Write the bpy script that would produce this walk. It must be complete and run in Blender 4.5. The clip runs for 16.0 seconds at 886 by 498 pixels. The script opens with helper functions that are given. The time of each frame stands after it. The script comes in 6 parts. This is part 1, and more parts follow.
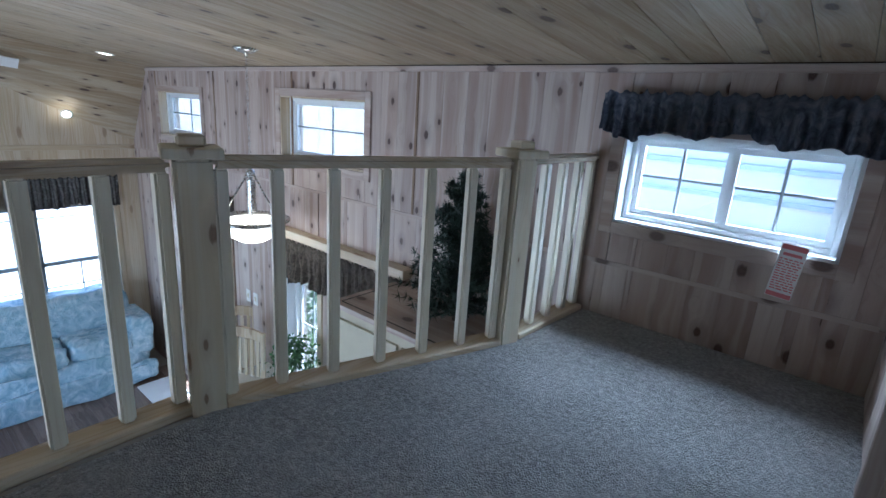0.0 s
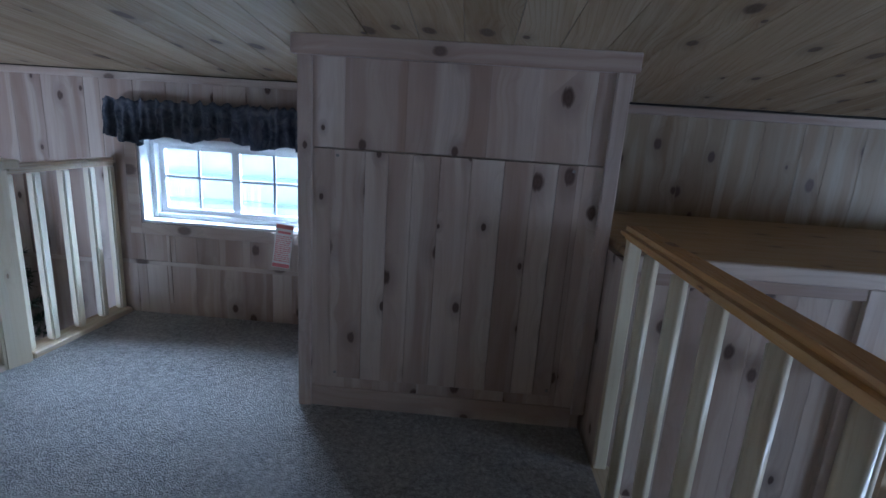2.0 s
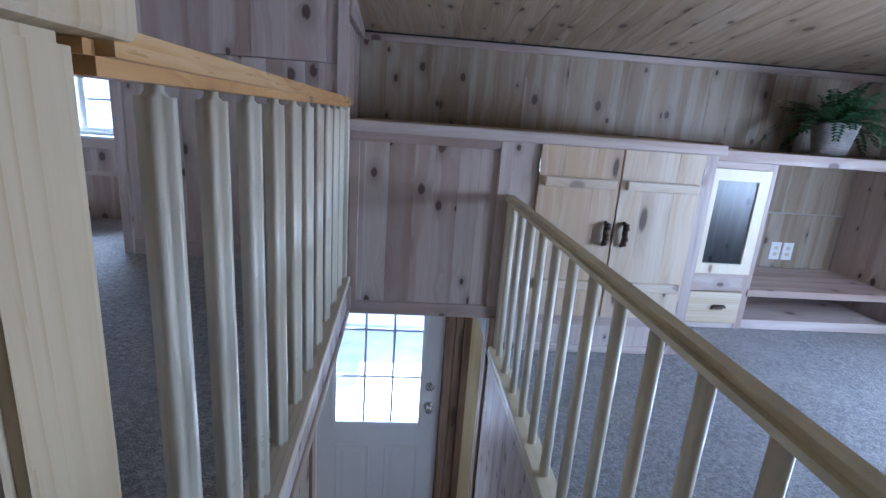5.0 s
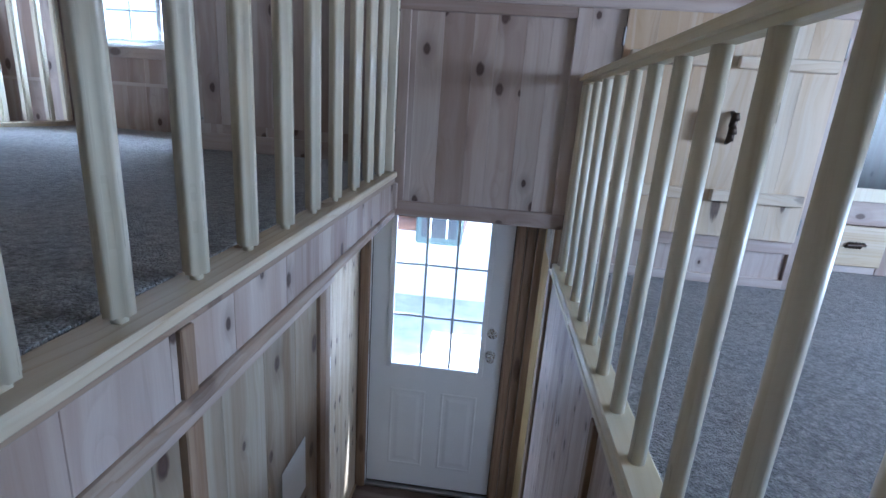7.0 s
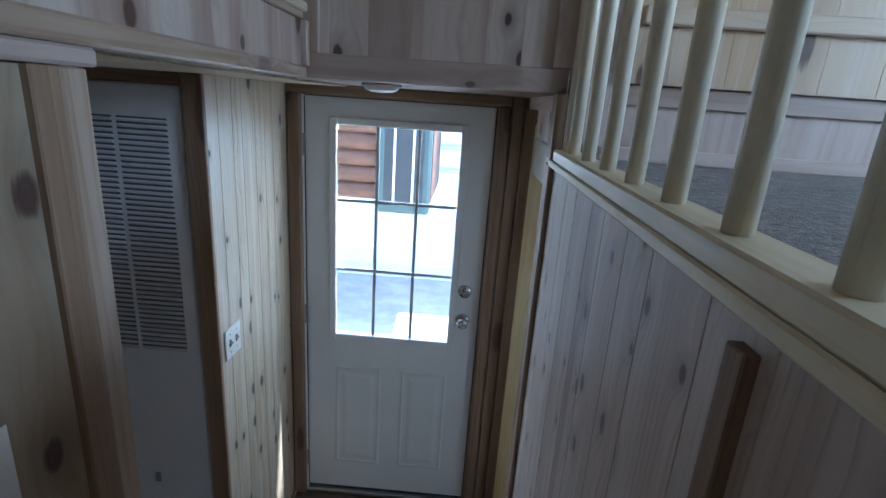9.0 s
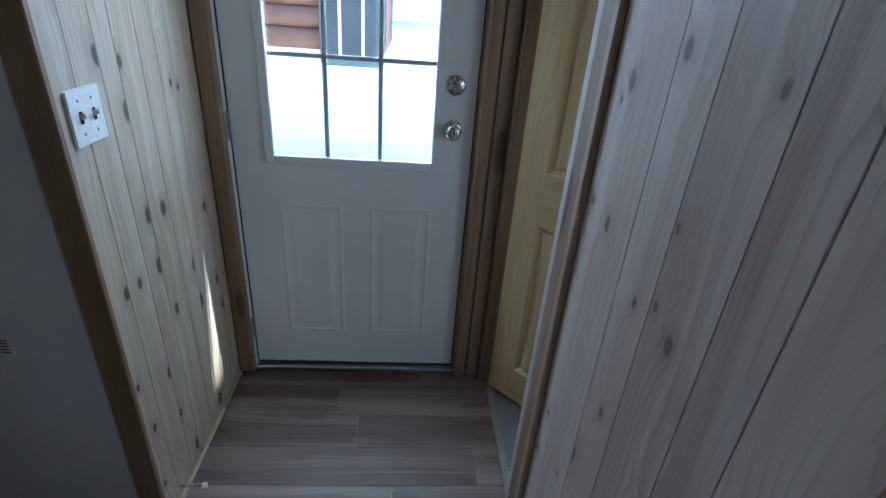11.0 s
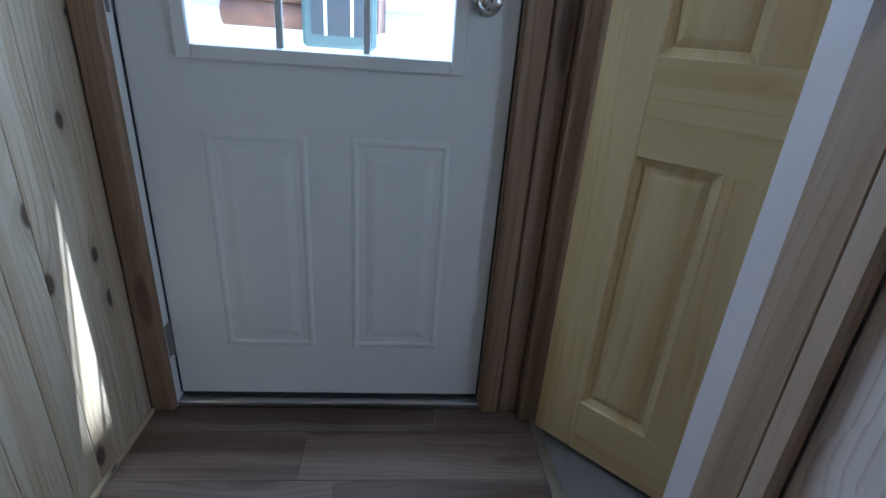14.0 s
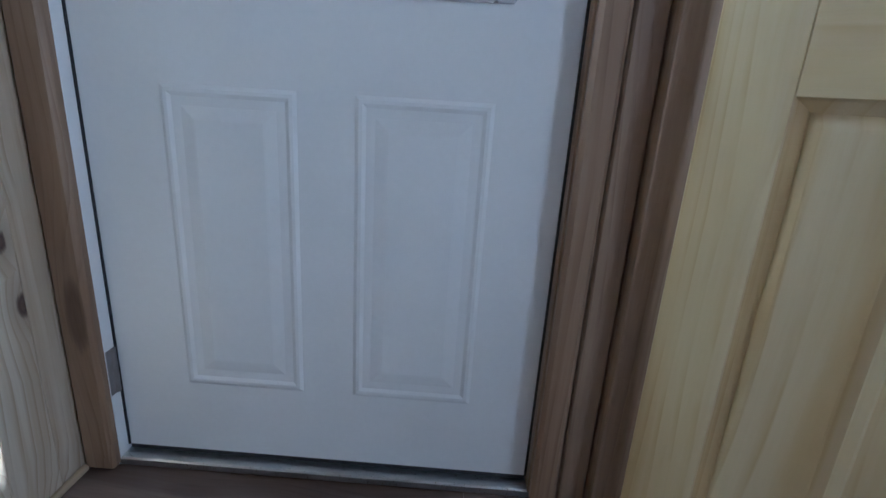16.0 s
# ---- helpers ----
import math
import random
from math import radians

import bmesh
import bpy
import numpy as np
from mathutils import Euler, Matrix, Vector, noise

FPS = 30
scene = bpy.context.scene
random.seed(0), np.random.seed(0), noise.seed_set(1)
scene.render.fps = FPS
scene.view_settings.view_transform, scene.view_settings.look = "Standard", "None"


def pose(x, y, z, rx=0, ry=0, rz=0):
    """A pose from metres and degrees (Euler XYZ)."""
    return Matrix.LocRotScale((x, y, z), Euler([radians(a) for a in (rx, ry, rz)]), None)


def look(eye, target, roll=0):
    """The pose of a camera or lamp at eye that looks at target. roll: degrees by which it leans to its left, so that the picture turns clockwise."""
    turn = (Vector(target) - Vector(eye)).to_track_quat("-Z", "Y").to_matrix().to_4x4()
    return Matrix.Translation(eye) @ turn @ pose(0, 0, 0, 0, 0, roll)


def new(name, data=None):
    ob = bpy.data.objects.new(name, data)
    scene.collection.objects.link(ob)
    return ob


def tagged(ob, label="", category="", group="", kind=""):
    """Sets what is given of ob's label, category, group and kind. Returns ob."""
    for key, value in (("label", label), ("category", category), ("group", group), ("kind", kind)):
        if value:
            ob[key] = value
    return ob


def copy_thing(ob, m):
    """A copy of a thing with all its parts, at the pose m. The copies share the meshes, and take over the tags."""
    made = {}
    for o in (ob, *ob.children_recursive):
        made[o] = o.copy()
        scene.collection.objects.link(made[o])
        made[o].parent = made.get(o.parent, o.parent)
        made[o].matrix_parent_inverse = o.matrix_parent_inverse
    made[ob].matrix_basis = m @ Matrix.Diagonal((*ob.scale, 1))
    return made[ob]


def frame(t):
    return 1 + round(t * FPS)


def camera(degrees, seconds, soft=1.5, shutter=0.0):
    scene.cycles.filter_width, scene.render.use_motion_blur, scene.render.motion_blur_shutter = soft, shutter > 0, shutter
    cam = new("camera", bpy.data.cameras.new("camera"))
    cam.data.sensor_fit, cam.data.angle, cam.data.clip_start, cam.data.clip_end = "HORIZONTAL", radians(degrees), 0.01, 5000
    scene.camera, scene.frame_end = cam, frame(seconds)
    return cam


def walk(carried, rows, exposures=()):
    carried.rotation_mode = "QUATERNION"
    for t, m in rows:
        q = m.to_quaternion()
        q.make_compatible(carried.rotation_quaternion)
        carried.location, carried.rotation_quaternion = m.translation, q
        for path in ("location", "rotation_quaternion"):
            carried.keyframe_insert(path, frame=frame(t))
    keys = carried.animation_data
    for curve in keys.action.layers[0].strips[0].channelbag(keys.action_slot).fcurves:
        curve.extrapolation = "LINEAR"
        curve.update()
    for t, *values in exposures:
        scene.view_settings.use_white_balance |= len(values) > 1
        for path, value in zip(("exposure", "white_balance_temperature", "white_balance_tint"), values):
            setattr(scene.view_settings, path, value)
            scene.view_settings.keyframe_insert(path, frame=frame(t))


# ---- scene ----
cam = camera(83.4, 16.0)
PATH = [
    (0, (-0.875, -2.311, 3.232), (-2.099, -0.823, 2.696), 3.8),
    (0.5, (-0.734, -2.285, 3.236), (-1.724, -0.627, 2.713), 3.9),
    (1, (-0.56, -2.259, 3.247), (-1.254, -0.452, 2.743), 4.0),
    (1.5, (-0.361, -2.267, 3.281), (-0.727, -0.362, 2.794), 3.9),
    (2, (-0.169, -2.329, 3.321), (-0.263, -0.388, 2.847), 3.8),
    (2.5, (0.071, -2.396, 3.394), (0.257, -0.462, 2.917), 3.6),
    (3, (0.245, -2.532, 3.461), (0.497, -0.609, 2.971), 3.8),
    (3.5, (0.391, -2.707, 3.407), (0.7, -0.794, 2.914), 3.8),
    (3.7, (0.428, -2.778, 3.361), (0.754, -0.869, 2.865), 3.8),
    (5.8, (0.595, -3.118, 2.887), (0.564, -1.19, 2.356), 4.1),
    (6, (0.619, -3.088, 2.853), (0.534, -1.164, 2.315), 4.0),
    (6.5, (0.664, -2.989, 2.752), (0.502, -1.072, 2.205), 3.9),
    (7, (0.706, -2.905, 2.601), (0.527, -0.99, 2.05), 4.1),
    (7.5, (0.723, -2.83, 2.524), (0.539, -0.916, 1.972), 4.0),
    (8, (0.744, -2.597, 2.458), (0.568, -0.686, 1.896), 3.9),
    (8.5, (0.773, -2.41, 2.339), (0.611, -0.5, 1.771), 3.9),
    (8.9, (0.75, -2.317, 2.153), (0.673, -0.386, 1.641), 5.4),
    (9, (0.74, -2.291, 2.129), (0.678, -0.374, 1.56), 3.9),
    (9.5, (0.693, -2.109, 1.974), (0.738, -0.224, 1.307), 4.0),
    (10, (0.662, -2.05, 1.893), (0.787, -0.24, 1.051), 4.3),
    (10.2, (0.656, -2.007, 1.802), (0.795, -0.236, 0.882), 4.5),
    (12.3, (0.61, -1.525, 1.334), (0.768, 0.262, 0.45), 4.4),
    (12.5, (0.614, -1.511, 1.315), (0.775, 0.269, 0.418), 4.4),
    (13, (0.607, -1.438, 1.211), (0.778, 0.317, 0.267), 4.4),
    (13.5, (0.622, -1.269, 1.041), (0.787, 0.507, 0.135), 4.2),
    (14, (0.616, -1.202, 1.021), (0.789, 0.622, 0.219), 4.2),
    (14.5, (0.62, -1.117, 0.94), (0.787, 0.718, 0.162), 4.1),
    (15, (0.619, -0.971, 0.814), (0.686, 0.898, 0.103), 3.6),
    (15.5, (0.65, -0.938, 0.788), (0.593, 0.985, 0.241), 3.9),
    (16, (0.678, -0.885, 0.785), (0.633, 1.033, 0.185), 3.7),
]
walk(cam, [(t, look(eye, target, roll)) for t, eye, target, roll in PATH],
     exposures=[(0.0, 2.42, 4950, 5), (1.5, 2.4, 4900, 7), (2.5, 2.8, 4800, 10), (3.5, 3.35, 4800, 13), (6.0, 3.4, 4750, 13), (7.0, 3.35, 4880, 10), (8.0, 3.2, 4980, 7), (9.0, 2.95, 5020, 3), (10.0, 2.95, 4900, 1), (12.5, 3.07, 4950, 2), (14.5, 3.4, 4830, 4), (16.0, 4.0, 4700, 6)])

# ---- world, sun, daylight through openings, added fill lamps ----
SUN_DIR = Vector((-0.22, -0.20, -1.0)).normalized()
sun_el = math.asin(-SUN_DIR.z)
world = bpy.data.worlds.new("sky")
scene.world = world
world.use_nodes = True
wn = world.node_tree.nodes
sky = wn.new("ShaderNodeTexSky")
sky.sky_type = "NISHITA"
sky.sun_disc = False
sky.sun_elevation = sun_el
sky.sun_rotation = math.atan2(-SUN_DIR.x, -SUN_DIR.y)
wn["Background"].inputs[1].default_value = 0.15
world.node_tree.links.new(sky.outputs[0], wn["Background"].inputs[0])
sun = new("sun", bpy.data.lights.new("sun", "SUN"))
sun.data.energy, sun.data.angle, sun.data.color = 4.5, radians(0.6), (1.0, 0.96, 0.9)
sun.rotation_euler = SUN_DIR.to_track_quat("-Z", "Y").to_euler()


def window_light(name, eye, target, w, h, energy, color=(0.86, 0.93, 1.0)):
    lamp = new(name, bpy.data.lights.new(name, "AREA"))
    lamp.data.shape, lamp.data.size, lamp.data.size_y = "RECTANGLE", w, h
    lamp.data.energy, lamp.data.color = energy, color
    lamp.matrix_world = look(eye, target)
    return lamp


# added fill lamp for the living room, at an unseen opening behind the walk
window_light("fill_living", (-4.7, -4.72, 1.45), (-4.7, 0, 1.2), 3.0, 1.7, 10.5)
# daylight from the unseen east window of the lower loft
window_light("daylight_lower_loft", (3.46, -2.1, 2.75), (2.8, -1.8, 2.0), 1.2, 0.7, 6.0)
# sky light falling through the loft window and the entry door's panes
window_light("sky_loft_window", (-1.27, 0.42, 3.36), (-1.27, -0.9, 2.45), 0.9, 0.35, 11.5, (0.84, 0.93, 1.0))

window_light("sky_entry_door", (0.43, 0.42, 2.06), (0.43, -0.5, 0.6), 0.75, 0.5, 4.6, (0.86, 0.94, 1.0))
# added lamp in an unseen side room opening, brightens the entry
window_light("fill_side_room", (1.985, -1.0, 1.25), (0.0, -0.75, 0.9), 0.8, 0.9, 1.1, (0.92, 0.96, 1.0))

# ---- the plan, in metres ----
FLOOR = -0.02           # entry floor
LOFT = 2.343            # carpet of the loft
LOFT_B = 2.01            # carpet of the lower loft beyond the stairs
WY = -0.105             # inner face of the long outer wall
EAVE, PITCH = 3.472, 0.13
RIDGE_Y, SOUTH = -2.45, -4.75
X_END, X_EAST = -7.5, 3.5
X_STAIR_L, X_STAIR_R = 0.312, 0.988
HALL_X = -0.07          # face of the pine wall beside the entry
FUR_Y = -0.755          # face of the furnace door


def ceil_z(y):
    return EAVE + PITCH * (WY - y) if y >= RIDGE_Y else EAVE + PITCH * (WY - RIDGE_Y) - PITCH * (RIDGE_Y - y)


# ---- materials ----
class Nodes:
    def __init__(self, name):
        self.mat = bpy.data.materials.new(name)
        self.mat.use_nodes = True
        self.tree = self.mat.node_tree
        self.bsdf = self.tree.nodes["Principled BSDF"]
        self.out = self.tree.nodes["Material Output"]

    def add(self, kind, **props):
        n = self.tree.nodes.new(kind)
        if "operation" in props:
            n.operation = props["operation"]
        if "data_type" in props:
            n.data_type = props["data_type"]
        if "blend_type" in props:
            n.blend_type = props["blend_type"]
        if "noise_dimensions" in props:
            n.noise_dimensions = props["noise_dimensions"]
        if "voronoi_dimensions" in props:
            n.voronoi_dimensions = props["voronoi_dimensions"]
        return n

    def link(self, a, b):
        self.tree.links.new(a, b)

    def math(self, op, a, b=None, clamp=False):
        n = self.add("ShaderNodeMath", operation=op)
        n.use_clamp = clamp
        for i, v in enumerate((a, b)):
            if v is None:
                continue
            if isinstance(v, (int, float)):
                n.inputs[i].default_value = v
            else:
                self.link(v, n.inputs[i])
        return n.outputs[0]

    def ramp(self, fac, stops):
        n = self.add("ShaderNodeValToRGB")
        while len(n.color_ramp.elements) < len(stops):
            n.color_ramp.elements.new(0.5)
        for e, (p, c) in zip(n.color_ramp.elements, stops):
            e.position = p
            e.color = (c, c, c, 1) if isinstance(c, (int, float)) else (*c, 1)
        self.link(fac, n.inputs[0])
        return n.outputs[0]

    def mix(self, fac, a, b, blend="MIX"):
        n = self.add("ShaderNodeMix", data_type="RGBA", blend_type=blend)
        for i, v in ((0, fac), (6, a), (7, b)):
            if isinstance(v, (int, float)):
                n.inputs[i].default_value = v
            elif isinstance(v, tuple):
                n.inputs[i].default_value = (*v, 1)
            else:
                self.link(v, n.inputs[i])
        return n.outputs[2]

    def noise(self, vec, scale, detail=3, rough=0.55, distortion=0.0, dims="3D"):
        n = self.add("ShaderNodeTexNoise", noise_dimensions=dims)
        n.inputs["Scale"].default_value, n.inputs["Detail"].default_value = scale, detail
        n.inputs["Roughness"].default_value, n.inputs["Distortion"].default_value = rough, distortion
        self.link(vec, n.inputs["Vector"])
        return n.outputs["Fac"]

    def bump(self, height, strength, distance=0.002):
        n = self.add("ShaderNodeBump")
        n.inputs["Strength"].default_value, n.inputs["Distance"].default_value = strength, distance
        self.link(height, n.inputs["Height"])
        self.link(n.outputs[0], self.bsdf.inputs["Normal"])

    def object_vec(self):
        return self.add("ShaderNodeTexCoord").outputs["Object"]


def wood(name, tones, knot=(0.075, 0.042, 0.032), grain_axis="z", knots=1.0, rough=0.5, wash=0.25, islands=False,
         knot_cell=(4.6, 3.0), grain=0.55, width_grain=18.0, rings=0.46, ring_count=55.0):
    """Sawn boards: long grain along one axis, knots with the grain bending round them, each piece with its own tone."""
    m = Nodes(name)
    sep = m.add("ShaderNodeSeparateXYZ")
    m.link(m.object_vec(), sep.inputs[0])
    x, y, z = sep.outputs
    if islands:
        rnd = m.add("ShaderNodeNewGeometry").outputs["Random Per Island"]
    else:
        rnd = m.add("ShaderNodeObjectInfo").outputs["Random"]
    u, v = {"z": (m.math("ADD", x, y), z), "y": (m.math("ADD", x, z), y), "x": (m.math("ADD", y, z), x)}[grain_axis]
    u = m.math("ADD", u, m.math("MULTIPLY", rnd, 37.7))
    v = m.math("ADD", v, m.math("MULTIPLY", rnd, 91.3))
    cell = m.add("ShaderNodeCombineXYZ")
    m.link(m.math("MULTIPLY", u, knot_cell[0]), cell.inputs[0])
    m.link(m.math("MULTIPLY", v, knot_cell[1]), cell.inputs[1])
    vor = m.add("ShaderNodeTexVoronoi", voronoi_dimensions="2D")
    vor.inputs["Scale"].default_value = 1.0
    vor.inputs["Randomness"].default_value = 1.0
    m.link(cell.outputs[0], vor.inputs["Vector"])
    # the size of each knot differs
    size = m.add("ShaderNodeSeparateColor")
    m.link(vor.outputs["Color"], size.inputs[0])
    far = m.math("DIVIDE", vor.outputs["Distance"], m.math("ADD", m.math("MULTIPLY", size.outputs[0], 0.9), 0.35))
    bend = m.ramp(far, [(0.0, 1.0), (0.3, 0.25), (0.6, 0.0)])
    gv = m.add("ShaderNodeCombineXYZ")
    m.link(m.math("ADD", u, m.math("MULTIPLY", bend, 0.022)), gv.inputs[0])
    m.link(m.math("MULTIPLY", v, 0.055), gv.inputs[1])
    broad = m.noise(gv.outputs[0], width_grain, 2, 0.5, 0.5, "2D")
    fine = m.noise(gv.outputs[0], width_grain * 9, 3, 0.65, 0.2, "2D")
    blotch_v = m.add("ShaderNodeCombineXYZ")
    m.link(m.math("MULTIPLY", u, 5.0), blotch_v.inputs[0])
    m.link(m.math("MULTIPLY", v, 1.2), blotch_v.inputs[1])
    blotch = m.noise(blotch_v.outputs[0], 1.0, 3, 0.6, 0.4, "2D")
    base = m.ramp(rnd, [(0.0, tones[0]), (0.35, tones[1]), (0.7, tones[2]), (1.0, tones[0])])
    darker = m.mix(1.0, base, tones[3], "MULTIPLY")
    streak = m.ramp(broad, [(0.36, 0.0), (0.46, grain * 0.25), (0.52, grain * 0.75), (0.66, grain)])
    col = m.mix(streak, base, darker)
    lightv = m.add("ShaderNodeCombineXYZ")
    m.link(m.math("ADD", m.math("MULTIPLY", u, 1.0), m.math("MULTIPLY", bend, 0.02)), lightv.inputs[0])
    m.link(m.math("MULTIPLY", v, 0.03), lightv.inputs[1])
    pale = m.noise(lightv.outputs[0], width_grain * 1.3, 2, 0.4, 0.0, "2D")
    col = m.mix(m.ramp(pale, [(0.52, 0.0), (0.58, 0.28), (0.66, 0.45)]), col, tones[4])
    col = m.mix(m.ramp(fine, [(0.35, 0.0), (0.75, grain * 0.3)]), col, darker)
    col = m.mix(m.ramp(blotch, [(0.4, 0.0), (0.75, wash)]), col, tones[4])
    # thin late-wood lines that wander along the board and swing round the knots
    wander_v = m.add("ShaderNodeCombineXYZ")
    m.link(m.math("MULTIPLY", u, 5.0), wander_v.inputs[0])
    m.link(m.math("MULTIPLY", v, 0.45), wander_v.inputs[1])
    wander = m.noise(wander_v.outputs[0], 1.0, 2, 0.4, 0.0, "2D")
    turn_ = m.math("ADD", m.math("MULTIPLY", wander, 6.0), m.math("MULTIPLY", bend, 2.2))
    wave = m.math("FRACT", m.math("ADD", m.math("MULTIPLY", u, ring_count), turn_))
    line = m.ramp(wave, [(0.0, 0.0), (0.6, 0.05), (0.86, 0.7), (0.94, 1.0), (1.0, 0.0)])
    faint = m.ramp(m.noise(blotch_v.outputs[0], 2.3, 3, 0.6, 0.3, "2D"), [(0.38, 0.15), (0.62, 1.0)])
    deep = m.mix(1.0, darker, tones[3], "MULTIPLY")
    col = m.mix(m.math("MULTIPLY", m.math("MULTIPLY", line, faint), rings), col, deep)
    few = m.math("GREATER_THAN", size.outputs[1], 0.3)
    halo = m.math("MULTIPLY", m.ramp(far, [(0.0, 1.0), (0.13, 0.6), (0.32, 0.0)]), few)
    col = m.mix(m.math("MULTIPLY", halo, 0.7 * knots), col, tuple(0.7 * k + 0.45 * t for k, t in zip(knot, tones[1])))
    rough_far = m.math("ADD", far, m.math("MULTIPLY", m.math("SUBTRACT", fine, 0.5), 0.07))
    core = m.math("MULTIPLY", m.ramp(rough_far, [(0.0, 1.0), (0.03, 0.9), (0.06, 1.0), (0.08, 0.75), (0.108, 0.0)]), few)
    col = m.mix(m.math("MULTIPLY", core, knots, True), col, knot)
    m.link(col, m.bsdf.inputs["Base Color"])
    m.bsdf.inputs["Roughness"].default_value = rough
    m.link(m.ramp(fine, [(0.3, rough - 0.08), (0.7, rough + 0.12)]), m.bsdf.inputs["Roughness"])
    m.bump(m.math("ADD", m.math("MULTIPLY", fine, 0.5), m.math("SUBTRACT", broad, m.math("MULTIPLY", line, 0.5 * rings))), 0.3, 0.0015)
    return m.mat


WASH = [(0.48, 0.387, 0.335), (0.375, 0.288, 0.246), (0.56, 0.475, 0.42), (0.66, 0.535, 0.465), (0.64, 0.57, 0.52)]
PINE = [(0.60, 0.51, 0.37), (0.56, 0.46, 0.32), (0.64, 0.56, 0.43), (0.76, 0.64, 0.48), (0.66, 0.59, 0.48)]
CEDAR = [(0.285, 0.19, 0.117), (0.235, 0.15, 0.09), (0.325, 0.222, 0.142), (0.62, 0.52, 0.43), (0.36, 0.265, 0.185)]
CEIL = [(0.45, 0.36, 0.24), (0.375, 0.29, 0.185), (0.51, 0.425, 0.30), (0.72, 0.60, 0.46), (0.52, 0.445, 0.335)]
HONEY = [(0.58, 0.345, 0.12), (0.53, 0.29, 0.085), (0.61, 0.38, 0.15), (0.70, 0.52, 0.34), (0.60, 0.44, 0.25)]
wash_z = wood("whitewashed_pine", WASH, knots=1.0, knot_cell=(6.2, 4.0), grain=0.6, rings=0.16, ring_count=30.0, width_grain=11.0)
wash_near = wood("whitewashed_pine_sharp", WASH, knots=0.8, knot_cell=(9.0, 5.6), grain=0.5, rings=0.42, ring_count=58.0, width_grain=13.0)
wash_x = wood("whitewashed_pine_long", WASH, grain_axis="x", knots=0.8, grain=0.6, rings=0.16, ring_count=30.0, width_grain=11.0)
wash_y = wood("whitewashed_pine_deep", WASH, grain_axis="y", knots=0.8, grain=0.6, rings=0.16, ring_count=30.0, width_grain=11.0)
pine_z = wood("clear_pine", PINE, knots=0.55, knot=(0.22, 0.12, 0.06), knot_cell=(4.0, 1.3), wash=0.12, grain=0.45)
pine_x = wood("clear_pine_long", PINE, grain_axis="x", knots=0.5, knot=(0.22, 0.12, 0.06), knot_cell=(4.0, 1.3), grain=0.45)
pine_y = wood("clear_pine_deep", PINE, grain_axis="y", knots=0.5, knot=(0.22, 0.12, 0.06), knot_cell=(4.0, 1.3), grain=0.45)
baluster_pine = wood("pale_baluster_pine", [(0.76, 0.70, 0.56), (0.74, 0.67, 0.52), (0.78, 0.73, 0.60), (0.82, 0.73, 0.60), (0.72, 0.67, 0.57)], knots=0.25, knot=(0.22, 0.12, 0.06), knot_cell=(4.0, 1.3), wash=0.12, grain=0.3, rings=0.25, rough=0.33)
pale_rail_y = wood("pale_rail_pine", [(0.68, 0.60, 0.41), (0.66, 0.57, 0.38), (0.70, 0.63, 0.45), (0.82, 0.73, 0.58), (0.72, 0.66, 0.52)], grain_axis="y", knots=0.3, knot=(0.22, 0.12, 0.06), knot_cell=(4.0, 1.3), grain=0.35, rings=0.25, rough=0.38)
pale_newel = wood("pale_newel_pine", [(0.72, 0.64, 0.49), (0.68, 0.59, 0.43), (0.74, 0.67, 0.52), (0.82, 0.73, 0.60), (0.70, 0.64, 0.52)], knots=0.8, knot=(0.20, 0.10, 0.05), knot_cell=(7.0, 3.2), wash=0.12, grain=0.3, rings=0.25, rough=0.4)
newel_pine = wood("tan_newel_pine", [(0.56, 0.45, 0.28), (0.54, 0.43, 0.26), (0.58, 0.47, 0.30), (0.80, 0.70, 0.54), (0.60, 0.52, 0.37)], knots=0.25, knot=(0.22, 0.12, 0.06), knot_cell=(7.0, 1.3), grain=0.4)
# warm pine colour, its tones darkened further for the shade on these walls
warm_z = wood("warm_shaded_wall_pine", [(0.34, 0.28, 0.20), (0.27, 0.205, 0.135), (0.40, 0.34, 0.255), (0.66, 0.53, 0.40), (0.47, 0.42, 0.34)], knots=1.0, knot_cell=(6.5, 4.0), grain=0.6, rings=0.18, ring_count=30.0, width_grain=12.0)
knotty_z = wood("knotty_pine", [(0.60, 0.525, 0.405), (0.55, 0.465, 0.345), (0.64, 0.57, 0.455), (0.70, 0.60, 0.48), (0.66, 0.61, 0.52)], knots=1.0, knot_cell=(7.0, 4.2), rings=0.6)
knotty_y = wood("knotty_pine_deep", [(0.55, 0.45, 0.31), (0.51, 0.41, 0.27), (0.58, 0.49, 0.35), (0.78, 0.66, 0.50), (0.60, 0.52, 0.40)], grain_axis="y", knots=1.0, knot_cell=(7.0, 4.2))
cedar_z = wood("cedar_trim", CEDAR, knots=0.7, knot=(0.06, 0.03, 0.02), knot_cell=(5, 1.2), wash=0.4)
cedar_x = wood("cedar_trim_long", CEDAR, grain_axis="x", knots=0.7, knot=(0.06, 0.03, 0.02), knot_cell=(5, 1.2), wash=0.4)
tan_y = wood("tan_moulding", [(0.40, 0.31, 0.235), (0.36, 0.27, 0.20), (0.43, 0.345, 0.27), (0.70, 0.58, 0.48), (0.48, 0.40, 0.33)], grain_axis="y", knots=0.5)
tan_z = wood("tan_moulding_upright", [(0.40, 0.31, 0.235), (0.36, 0.27, 0.20), (0.43, 0.345, 0.27), (0.70, 0.58, 0.48), (0.48, 0.40, 0.33)], knots=0.5)
ceil_wood = wood("ceiling_boards", CEIL, grain_axis="y", islands=True, knots=0.9, knot_cell=(5.0, 3.2))
